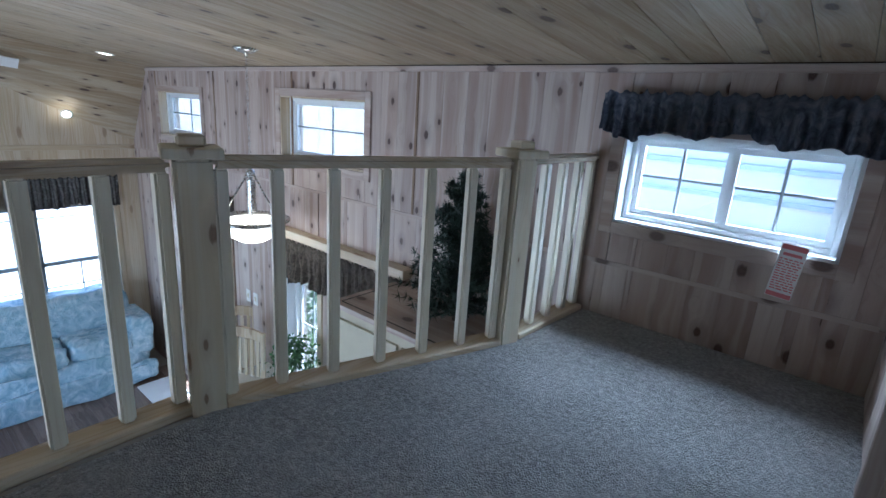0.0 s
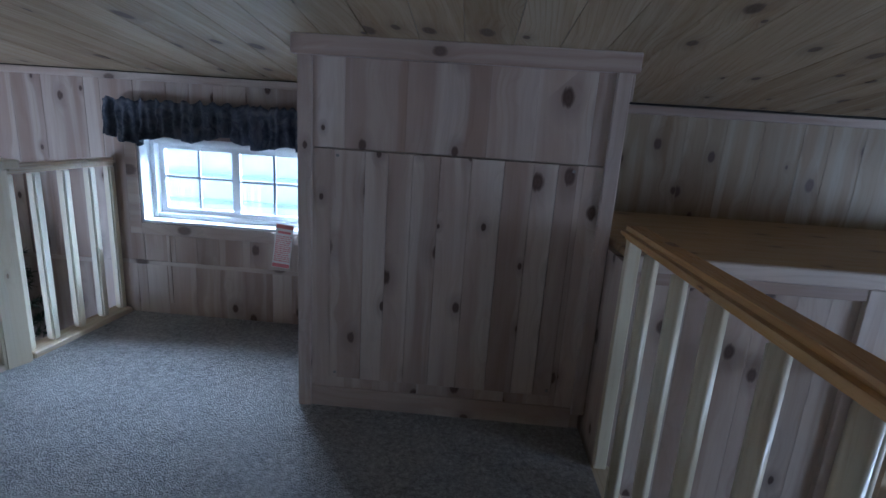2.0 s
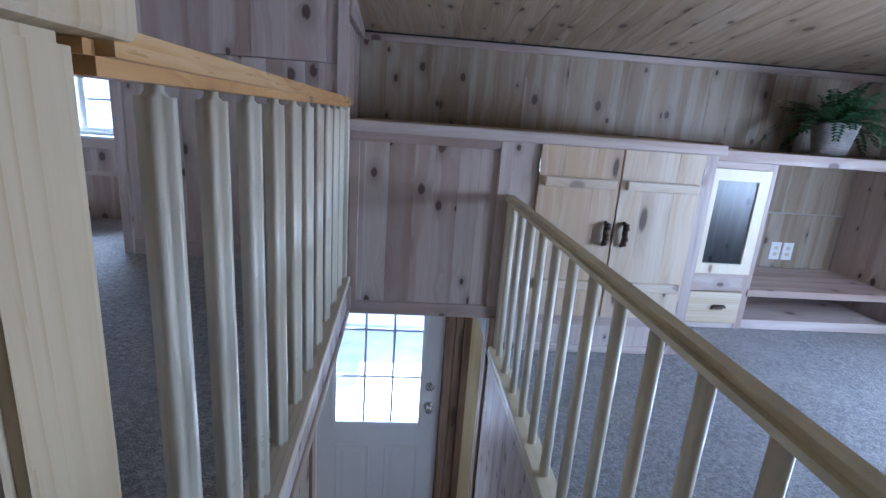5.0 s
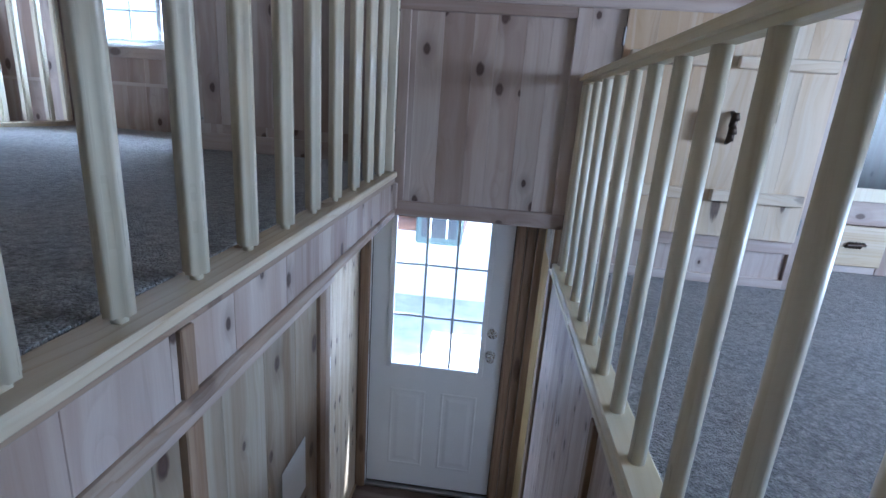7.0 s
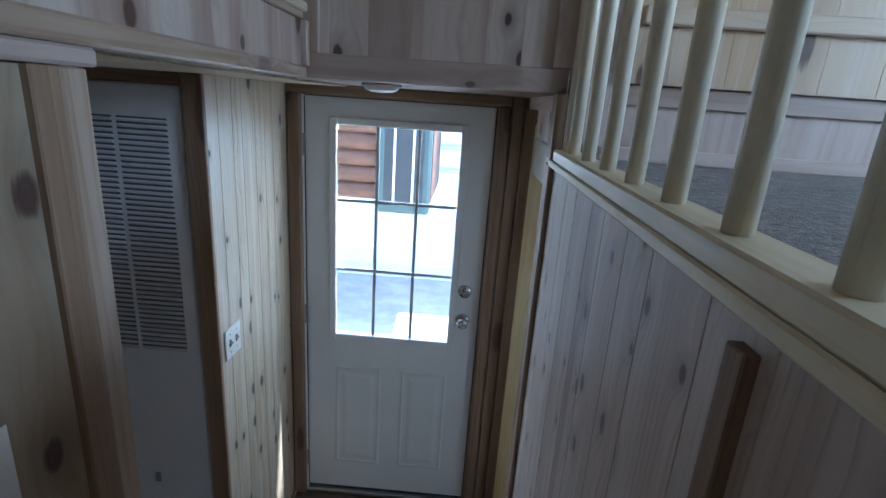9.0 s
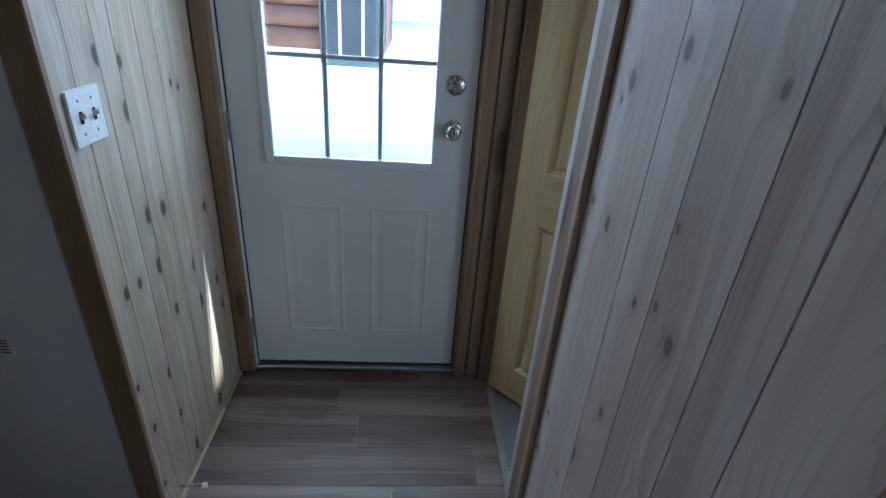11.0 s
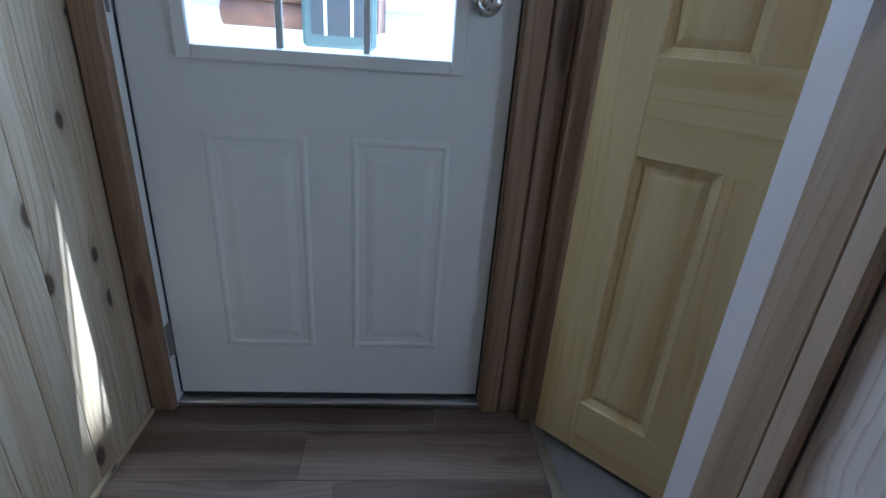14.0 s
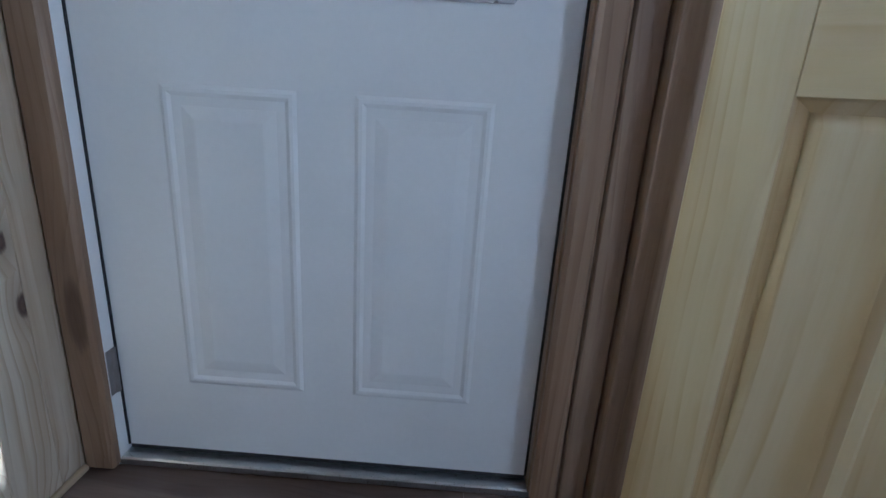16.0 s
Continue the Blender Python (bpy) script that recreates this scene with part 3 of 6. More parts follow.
def ceiling_board(x0, x1, ya, yb, lift):
    n = len(cv)
    for x, ins, low in ((x0, 0.0, 0.0025), (x0, 0.0016, 0.0), (x1, -0.0016, 0.0), (x1, 0.0, 0.0025)):
        for y in (ya, yb):
            cv.append((x + ins, y, ceil_z(y) + low + lift))
    for k in (0, 2, 4):
        cf.append((n + k, n + k + 1, n + k + 3, n + k + 2))


x = X_END - 0.02
while x < X_EAST:
    w = rnd.choice((0.13, 0.14, 0.15))
    for ya, yb in ((WY + 0.02, RIDGE_Y), (RIDGE_Y, SOUTH)):
        ceiling_board(x, min(x + w, X_EAST + 0.02), ya, yb, rnd.uniform(0, 0.0012))
    x += w + 0.0004
cme = bpy.data.meshes.new("ceiling")
cme.from_pydata(cv, [], cf)
cme.materials.append(ceil_wood)
tagged(new("ceiling", cme), "sloping ceiling of knotty pine tongue and groove boards", "ceiling", kind="structure")
roof = bmesh.new()
for ya, yb in ((OUT + 0.05, RIDGE_Y), (RIDGE_Y, SOUTH - 0.4)):
    vs = [roof.verts.new((xx, yy, ceil_z(yy) + zz)) for zz in (0.02, 0.16) for xx in (X_END - 0.4, X_EAST + 0.4) for yy in (ya, yb)]
    for f in ((0, 1, 3, 2), (4, 6, 7, 5), (0, 4, 5, 1), (2, 3, 7, 6), (0, 2, 6, 4), (1, 5, 7, 3)):
        roof.faces.new([vs[i] for i in f])
structure("roof", roof, siding_grey, "grey roof slab over the cabin", "roof")

# The clipped ceiling at the far end of the living room: boards from the ridge side down to the end wall.
A, B = Vector((-6.93, WY, 3.478)), Vector((-6.93, -1.222, 3.612))
D, C = Vector((X_END + 0.002, WY, 2.66)), Vector((X_END + 0.002, -1.18, 3.166))
clip = bmesh.new()
rows = 7
for i in range(rows):
    p0, p1 = A.lerp(D, (i + 0.012) / rows), A.lerp(D, (i + 1) / rows)
    q0, q1 = A.lerp(D, (i + 0.012) / rows) + (B.lerp(C, (i + 0.012) / rows) - A.lerp(D, (i + 0.012) / rows)) * 2.2, A.lerp(D, (i + 1) / rows) + (B.lerp(C, (i + 1) / rows) - A.lerp(D, (i + 1) / rows)) * 2.2
    clip.faces.new([clip.verts.new(p) for p in (p0, p1, q1, q0)])
ext = bmesh.ops.extrude_face_region(clip, geom=clip.faces[:])
bmesh.ops.translate(clip, verts=[v for v in ext["geom"] if isinstance(v, bmesh.types.BMVert)], vec=(-0.02, 0, 0.02))
tagged(part("ceiling_end", clip, wood("end_ceiling_boards", CEIL, grain_axis="y", islands=True, knots=1.0, knot_cell=(6.5, 2.6))),
                 "steep end ceiling of knotty pine boards", "ceiling", kind="structure")


def recessed_light(p, n, r=0.075):
    t = thing("recessed_light", p, "round white recessed ceiling light, lit", "ceiling light", "recessed lights")
    turn = Vector(n).to_track_quat("Z", "Y").to_matrix()
    part("trim_ring", lathe([(r * 0.72, 0.004), (r * 0.78, 0.008), (r, 0.006), (r * 1.02, 0.0)], p, 24, axis=turn), white_plastic, t, smooth=True)
    part("lens", lathe([(0, 0.0045), (r * 0.74, 0.004)], p, 24, axis=turn), recessed_glow, t, "glowing lens")


e1, e2 = (D - A).normalized(), (B - A).normalized()
cn = e2.cross(e1).normalized()
if cn.x < 0:
    cn = -cn
recessed_light(A.lerp(D, 0.75) + e2 * 0.66, cn, 0.055)
vent = A.lerp(D, 0.25) + e2 * 1.30
tagged(part("ceiling_vent", beam(vent - e2 * 0.25 + cn * 0.006, vent + e2 * 0.25 + cn * 0.006, 0.10, 0.012, 0.003, up=cn), white_plastic), "slim white vent plate on the end ceiling", "vent")
recessed_light(Vector((-6.45, -0.62, ceil_z(-0.62))), (0, -PITCH, -1))

# Floors.
ground_floor = structure("floor", box(X_END - 0.12, X_EAST + 0.12, SOUTH - 0.12, OUT, FLOOR - 0.2, FLOOR - 0.006), drywall, "vinyl plank floor of the lower level", "floor")


def slab(points, z0, z1):
    bm = bmesh.new()
    lo = [bm.verts.new((p[0], p[1], z0)) for p in points]
    hi = [bm.verts.new((p[0], p[1], z1)) for p in points]
    bm.faces.new(list(reversed(lo)))
    bm.faces.new(hi)
    for i in range(len(lo)):
        j = (i + 1) % len(lo)
        bm.faces.new((lo[i], lo[j], hi[j], hi[i]))
    bmesh.ops.recalc_face_normals(bm, faces=bm.faces[:])
    return bm


STAIR_TOP = -3.09
loft_outline = [(-1.83, WY + 0.01), (-1.87, -0.69), (-2.24, -1.735), (-2.26, SOUTH), (0.2, SOUTH), (0.2, WY + 0.01)]
structure("loft_deck", slab(loft_outline, 2.18, LOFT - 0.012), drywall, "loft floor deck", "floor")
carp_outline = [(-1.79, WY + 0.004), (-1.82, -0.70), (-2.17, -1.735), (-2.21, SOUTH), (0.262, SOUTH), (0.262, WY + 0.004)]
structure("loft_carpet", slab(carp_outline, LOFT - 0.012, LOFT), carpet, "grey-beige cut pile carpet on the loft floor", "carpet")
structure("lower_loft_deck", slab([(1.03, WY + 0.01), (1.03, STAIR_TOP), (0.2, STAIR_TOP), (0.2, SOUTH), (X_EAST, SOUTH), (X_EAST, WY + 0.01)], 1.86, LOFT_B - 0.012), drywall, "floor deck of the lower loft", "floor")
structure("lower_loft_carpet", slab([(1.03, WY + 0.004), (1.03, STAIR_TOP), (0.32, STAIR_TOP), (0.32, SOUTH), (X_EAST, SOUTH), (X_EAST, WY + 0.004)], LOFT_B - 0.012, LOFT_B), carpet,
          "grey-beige cut pile carpet on the lower loft floor", "carpet")

# Stair walls, hall walls.
SL_END = -1.757         # end of the stairwell wall, beside the furnace
boards_l = structure("wall_stair_left", box(0.16, X_STAIR_L - 0.026, SOUTH, SL_END, FLOOR, 2.139), drywall, "stairwell wall panelled in whitewashed pine with battens", "wall")
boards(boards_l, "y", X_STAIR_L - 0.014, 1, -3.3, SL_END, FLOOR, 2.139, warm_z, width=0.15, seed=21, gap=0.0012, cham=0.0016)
fascia = structure("loft_fascia", box(0.2, X_STAIR_L - 0.012, SOUTH, -0.98, 2.165, 2.297), drywall, "pine fascia under the loft edge", "wall")
boards(fascia, "y", X_STAIR_L, 1, -3.3, -0.985, 2.185, 2.297, wash_z, width=0.19, seed=22)
for nm, b, m_, lb in (
        ("fascia_moulding", box(X_STAIR_L - 0.02, X_STAIR_L + 0.010, -3.3, -0.972, 2.1615, 2.191, 0.004), tan_y, "pine moulding under the loft fascia"),
        ("wall_cap", box(0.15, X_STAIR_L + 0.004, -3.3, -1.709, 2.1395, 2.1610, 0.004), wash_y, "pine cap along the stairwell wall"),
        ("end_casing", box(0.15, X_STAIR_L - 0.004, SL_END, -1.718, FLOOR, 2.139, 0.003), tan_z, "tan casing at the end of the stairwell wall"),
        ("batten", box(X_STAIR_L - 0.016, X_STAIR_L + 0.000, -2.345, -2.305, FLOOR, 2.139, 0.002), cedar_z, "brown batten on the stairwell wall"),
        ("batten", box(X_STAIR_L - 0.016, X_STAIR_L - 0.004, -1.797, SL_END - 0.0005, FLOOR, 2.139, 0.002), cedar_z, "brown batten on the stairwell wall"),
        ("batten", box(X_STAIR_L - 0.002, X_STAIR_L + 0.008, -2.352, -2.322, 2.1915, 2.296, 0.002), cedar_z, "short batten on the fascia"),
        ("plate_moulding", box(X_STAIR_L - 0.012, X_STAIR_L + 0.007, -2.718, -0.985, 2.2975, 2.3175, 0.003), tan_y, "tan moulding under the rail plate"),
        ("fascia_post", box(0.285, 0.326, -0.984, -0.9605, 2.192, 2.297, 0.002), wash_z, "short post at the end of the fascia")):
    tagged(part(nm, b, m_), lb, "trim", kind="structure")

hall_left = structure("wall_hall_left", box(HALL_X - 0.06, HALL_X - 0.012, FUR_Y + 0.012, -0.02, FLOOR, 2.165), drywall,
                      "entry wall panelled in pale knotty pine", "wall")
boards(hall_left, "y", HALL_X, 1, FUR_Y + 0.004, -0.035, FLOOR, 2.160, knotty_z, widths=[0.085, 0.10, 0.075, 0.11, 0.09], seed=23, gap=0.0010, cham=0.0012)
structure("wall_hall_return", box(-0.75, 0.159, -1.83, SL_END, FLOOR, 2.165), drywall, "short return wall facing the furnace", "wall")
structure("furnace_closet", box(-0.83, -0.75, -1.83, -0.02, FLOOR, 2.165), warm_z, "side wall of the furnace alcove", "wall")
structure("hall_soffit", box(-0.75, 0.2, SL_END, -0.02, 2.161, 2.18), pine_x, "pale pine ceiling over the entry", "ceiling")
structure("entry_soffit", box(0.2, 1.06, -0.935, -0.02, 2.168, 2.20), cedar_x, "brown boarded ceiling over the entry door", "ceiling")
wr = structure("wall_stair_right", wall_with_holes(bmesh.new(), "y", X_STAIR_R + 0.012, 1.07, SOUTH, -0.02, FLOOR, 1.976, [(-0.79, -0.075, FLOOR, 2.2)]), drywall,
               "stairwell wall panelled in whitewashed pine", "wall")
boards(wr, "y", X_STAIR_R, -1, -3.3, -0.885, FLOOR, 1.977, wash_near, widths=[0.16, 0.105, 0.13, 0.09, 0.14, 0.11], seed=24, gap=0.0010, cham=0.0012)
structure("lintel_side", box(1.0, 1.07, -0.78, -0.02, 2.12, 2.2), wash_y, "lintel over the side door", "wall")
for nm, b, m_, lb in (
        ("side_casing", box(0.977, X_STAIR_R + 0.002, -0.853, -0.790, FLOOR, 1.976, 0.002), cedar_z, "brown cedar casing of the side doorway"),
        ("side_jamb", box(0.985, 1.10, -0.7895, -0.738, FLOOR, 2.12, 0.002), jamb_pale, "pale primed jamb of the side doorway"),
        ("casing_strip", box(0.974, X_STAIR_R + 0.002, -0.884, -0.8535, FLOOR, 1.976, 0.004), tan_z, "narrow pale casing strip"),
        ("side_stop", box(1.03, 1.05, -0.738, -0.726, FLOOR, 2.12, 0.001), wash_z, "door stop strip"),
        ("batten", box(X_STAIR_R - 0.014, X_STAIR_R + 0.002, -1.922, -1.892, FLOOR, 1.95, 0.002), cedar_z, "brown batten on the stairwell wall"),
        ("side_jamb", box(0.985, 1.06, -0.078, -0.02, FLOOR, 2.12, 0.002), cedar_z, "brown jamb of the side doorway"),
        ("panel_end_post", box(0.962, 1.012, -0.952, -0.885, 2.0, 2.168, 0.002), cedar_z, "brown post at the end of the stair rail"),
        ("floor_mould", box(HALL_X, HALL_X + 0.013, FUR_Y + 0.004, -0.05, FLOOR, FLOOR + 0.014, 0.003), knotty_y, "pale quarter-round at the wall foot")):
    tagged(part(nm, b, m_), lb, "trim", kind="structure")
# opening added only to let the side room fill lamp through
structure("side_room_wall", wall_with_holes(bmesh.new(), "y", 2.0, 2.08, -1.8, -0.02, FLOOR, 1.86, [(-1.4, -0.6, 0.8, 1.7)]), wash_z, "plain wall of the side room", "wall")
structure("side_room_back", box(1.07, 2.08, -1.88, -1.8, FLOOR, 1.86), wash_z, "plain wall of the side room", "wall")
structure("threshold_strip", box(1.015, 1.045, -0.724, -0.08, FLOOR - 0.001, FLOOR + 0.006, 0.002), alu, "ribbed metal threshold strip in the side doorway", "threshold")
structure("side_room_floor", box(1.04, 2.0, -1.8, -0.02, FLOOR - 0.006, FLOOR + 0.002), plain("grey_lino", (0.17, 0.16, 0.155), 0.5, vary=0.15, scale=12), "grey sheet floor of the side room", "floor")

# The stairs: eleven steep steps under the camera.
stairs = thing("staircase", (0.62, -1.26, FLOOR), "steep straight wooden stair between panelled walls", "stairs", kind="structure")
RISE = (LOFT_B - FLOOR) / 11
for i in range(10):
    y1 = -1.26 - 0.187 * i
    top = FLOOR + RISE * (i + 1)
    part("tread", box(X_STAIR_L + 0.001, X_STAIR_R - 0.001, y1 - 0.205, y1 + 0.02, top - 0.032, top, 0.006), pine_x, stairs)
    part("riser", box(X_STAIR_L + 0.001, X_STAIR_R - 0.001, y1 - 0.02, y1, top - RISE, top - 0.032), wash_x, stairs)

# The chase beside the stairs: boards on a boxed-in flue.
CX0, CX1, CY = -0.702, 0.258, -0.775
chase = structure("chimney_chase", box(CX0 + 0.012, CX1 - 0.012, CY + 0.012, WY, LOFT - 0.1, 3.7), drywall, "boxed-in flue chase panelled in whitewashed pine", "wall")
boards(chase, "x", CY, -1, CX0, CX1, 3.238, 3.56, wash_z, widths=[0.13, 0.19, 0.25, 0.14, 0.17], seed=31)
boards(chase, "x", CY, -1, CX0, CX1, LOFT, 3.235, wash_z, widths=[0.142, 0.10, 0.075, 0.08, 0.09, 0.11, 0.10, 0.085, 0.09, 0.10], seed=32)
boards(chase, "y", CX0, -1, CY, WY, LOFT, 3.6, wash_z, width=0.16, seed=33)
boards(chase, "y", CX1, 1, CY, WY, 2.96, 3.6, wash_z, width=0.16, seed=34)
panel = thing("access_panel", (-0.22, CY, 2.45), "removable board panel on the chase front", "panel")
pw = [0.108, 0.072, 0.078, 0.085, 0.096, 0.10, 0.09, 0.074, 0.06]
u = -0.611
for k, w in enumerate(pw):
    me = board_mesh("plank", "x", CY - 0.007, -1, u, u + w - 0.001, 2.458, 3.234, wash_z, 0.007, 0.0015)
    place("plank", me, (0, 0, 0), panel)
    u += w
for sx, sz in ((-0.59, 2.478), (0.138, 2.478), (-0.59, 3.216), (0.138, 3.216)):
    part("screw", rod((sx, CY - 0.006, sz), (sx, CY - 0.0095, sz), 0.005, n=10), pewter, panel)
for nm, b, m_ in (("corner_trim", box(CX0 - 0.014, CX0 + 0.03, CY - 0.014, CY + 0.03, LOFT, 3.51, 0.003), wash_z),
                  ("corner_trim", box(CX1 - 0.03, CX1 + 0.014, CY - 0.014, CY + 0.03, 2.40, 3.51, 0.003), wash_z),
                  ("crown_trim", box(CX0 - 0.03, CX1 + 0.03, CY - 0.028, CY + 0.008, 3.506, 3.564, 0.004), wash_x),
                  ("crown_trim", box(CX1 + 0.0, CX1 + 0.028, CY + 0.008, WY, 3.43, 3.553, 0.004), wash_y),
                  ("base_trim", box(CX0 + 0.03, CX1 - 0.03, CY - 0.006, CY + 0.003, LOFT, LOFT + 0.075, 0.002), wash_x)):
    tagged(part(nm, b, m_), "whitewashed pine trim of the chase", "trim", kind="structure")


structure("bulkhead_return", box(0.2745, 0.3075, -0.9555, -0.70, 2.298, 2.985), wash_z, "short whitewashed return between the chase and the bulkhead", "wall")


# ---- railings ----
def square_baluster(h, s=0.036):
    return mesh_of("baluster", box(-s / 2, s / 2, -s / 2, s / 2, 0, h, 0.006, seg=2), baluster_pine)


def round_baluster(h, s=0.0295):
    b = rod((0, 0, 0), (0, 0, h), s / 2, n=16)
    return mesh_of("baluster", b, baluster_pine, True)


def eased_baluster(h, s=0.034):
    return mesh_of("baluster", box(-s / 2, s / 2, -s / 2, s / 2, 0, h, 0.0105, seg=3), baluster_pine, True)


def newel(at, turn, h, s=0.092, material=None):
    t = thing("newel_post", at, "square pale pine newel post with a flat stepped cap", "post", "newel posts")
    m = Matrix.Translation(at) @ Matrix.Rotation(turn, 4, "Z")
    for nm, b in (("shaft", box(-s / 2, s / 2, -s / 2, s / 2, -0.04, h - 0.06, 0.008, seg=2)),
                  ("cap", box(-s / 2 - 0.026, s / 2 + 0.026, -s / 2 - 0.026, s / 2 + 0.026, h - 0.06, h - 0.03, 0.004)),
                  ("cap_block", box(-s / 2 + 0.012, s / 2 - 0.012, -s / 2 + 0.012, s / 2 - 0.012, h - 0.03, h, 0.006))):
        bmesh.ops.transform(b, matrix=m, verts=b.verts[:])
        part(nm, b, material or pine_z, t)
    return t


def railing(a, b, z, top, name_label, count, baluster, rail_mat, plate_mat, ends=(True, True), plate=(0.09, 0.035), rail=(0.062, 0.034), inset=0.03, edge=0.0, at=None):
    a, b = Vector((a[0], a[1], 0)), Vector((b[0], b[1], 0))
    d = (b - a).normalized()
    t = thing("railing", (a + b) / 2 + Vector((0, 0, z)), name_label, "railing", "loft railings")
    part("sole_plate", beam(a + Vector((0, 0, z + plate[1] / 2 - 0.012)), b + Vector((0, 0, z + plate[1] / 2 - 0.012)), *plate, 0.004), plate_mat, t)
    part("handrail", beam(a + Vector((0, 0, top - rail[1] / 2)), b + Vector((0, 0, top - rail[1] / 2)), *rail, rail[1] * 0.36, 4), rail_mat, t)
    z0 = z + plate[1] - 0.012
    me = baluster(top - rail[1] - z0)
    length = (b - a).length
    ang = math.atan2(d.y, d.x)
    spots = []
    if ends[0]:
        spots.append(inset)
    if ends[1]:
        spots.append(length - inset)
    spots += at or [edge + (length - 2 * edge) * (i + 1) / (count + 1) for i in range(count)]
    for s in spots:
        o = place("baluster", me, a + d * s + Vector((0, 0, z0)), t)
        o.rotation_euler.z = ang
    return t


TURN2 = math.atan2(-1.045, -0.35)
newel((-1.86, -0.69, LOFT), TURN2, 0.80, material=pale_newel)
newel((-2.215, -1.735, LOFT), TURN2, 0.79, material=pale_newel)
railing((-1.83, WY - 0.005), (-1.855, -0.643), LOFT, 3.09, "pale pine loft railing with square balusters against the wall", 3, square_baluster, pine_y, pine_y, inset=0.02)
railing((-1.875, -0.735), (-2.20, -1.690), LOFT, 3.08, "pale pine loft railing with square balusters between two newel posts", 5, square_baluster, pine_y, pine_y, inset=0.02)
railing((-2.25, -1.782), (-2.262, -4.7), LOFT, 3.07, "pale pine loft railing with square balusters above the living room", 18, square_baluster, pine_y, pine_y, inset=0.02)
stair_rail = railing((0.284, -0.958), (0.302, -2.716), 2.330, 3.095, "pine stair railing with a honey coloured handrail and rounded balusters", 11, eased_baluster, rail_y, pine_y, ends=(False, False), plate=(0.075, 0.022), rail=(0.074, 0.036),
                     at=[0.160, 0.329, 0.499, 0.680, 0.845, 1.003, 1.163, 1.317, 1.469, 1.612])
part("end_board", box(0.268, 0.306, -0.984, -0.9585, 2.341, 3.059, 0.003), baluster_pine, stair_rail, "flat end board screwed to the bulkhead")
for zz in (2.50, 2.925):
    part("screw", rod((0.3055, -0.971, zz), (0.3075, -0.971, zz), 0.004, n=10), screw, stair_rail)
newel((0.275, -2.768, LOFT), 0.0, 0.80, 0.10, newel_pine)
low_rail = railing((1.0, -0.962), (1.0, -3.0), LOFT_B, 2.744, "pale pine stair railing with rounded balusters on the lower loft", 13, round_baluster, pale_rail_y, pale_rail_y, ends=(False, True), plate=(0.066, 0.030), rail=(0.052, 0.036), inset=0.02, at=[0.02] + [0.095 + 0.1535 * i for i in range(12)])
for yy in (-2.109, -1.69):
    tagged(part("screw_plug", rod((0.272, yy, 2.338), (0.272, yy, 2.3405), 0.0085, n=14), cedar_z), "dark wooden plug in the rail plate", "plug")
for yy in (-1.66, -2.27):
    part("screw", rod((1.012, yy, LOFT_B + 0.016), (1.012, yy, LOFT_B + 0.020), 0.006, n=12), pewter, low_rail, "small bright screw head")
tagged(part("right_fascia_cap", box(0.966, X_STAIR_R, -3.0, -0.905, 1.978, 1.9975, 0.003), pale_rail_y), "pale pine edging under the stair rail plate", "trim", kind="structure")


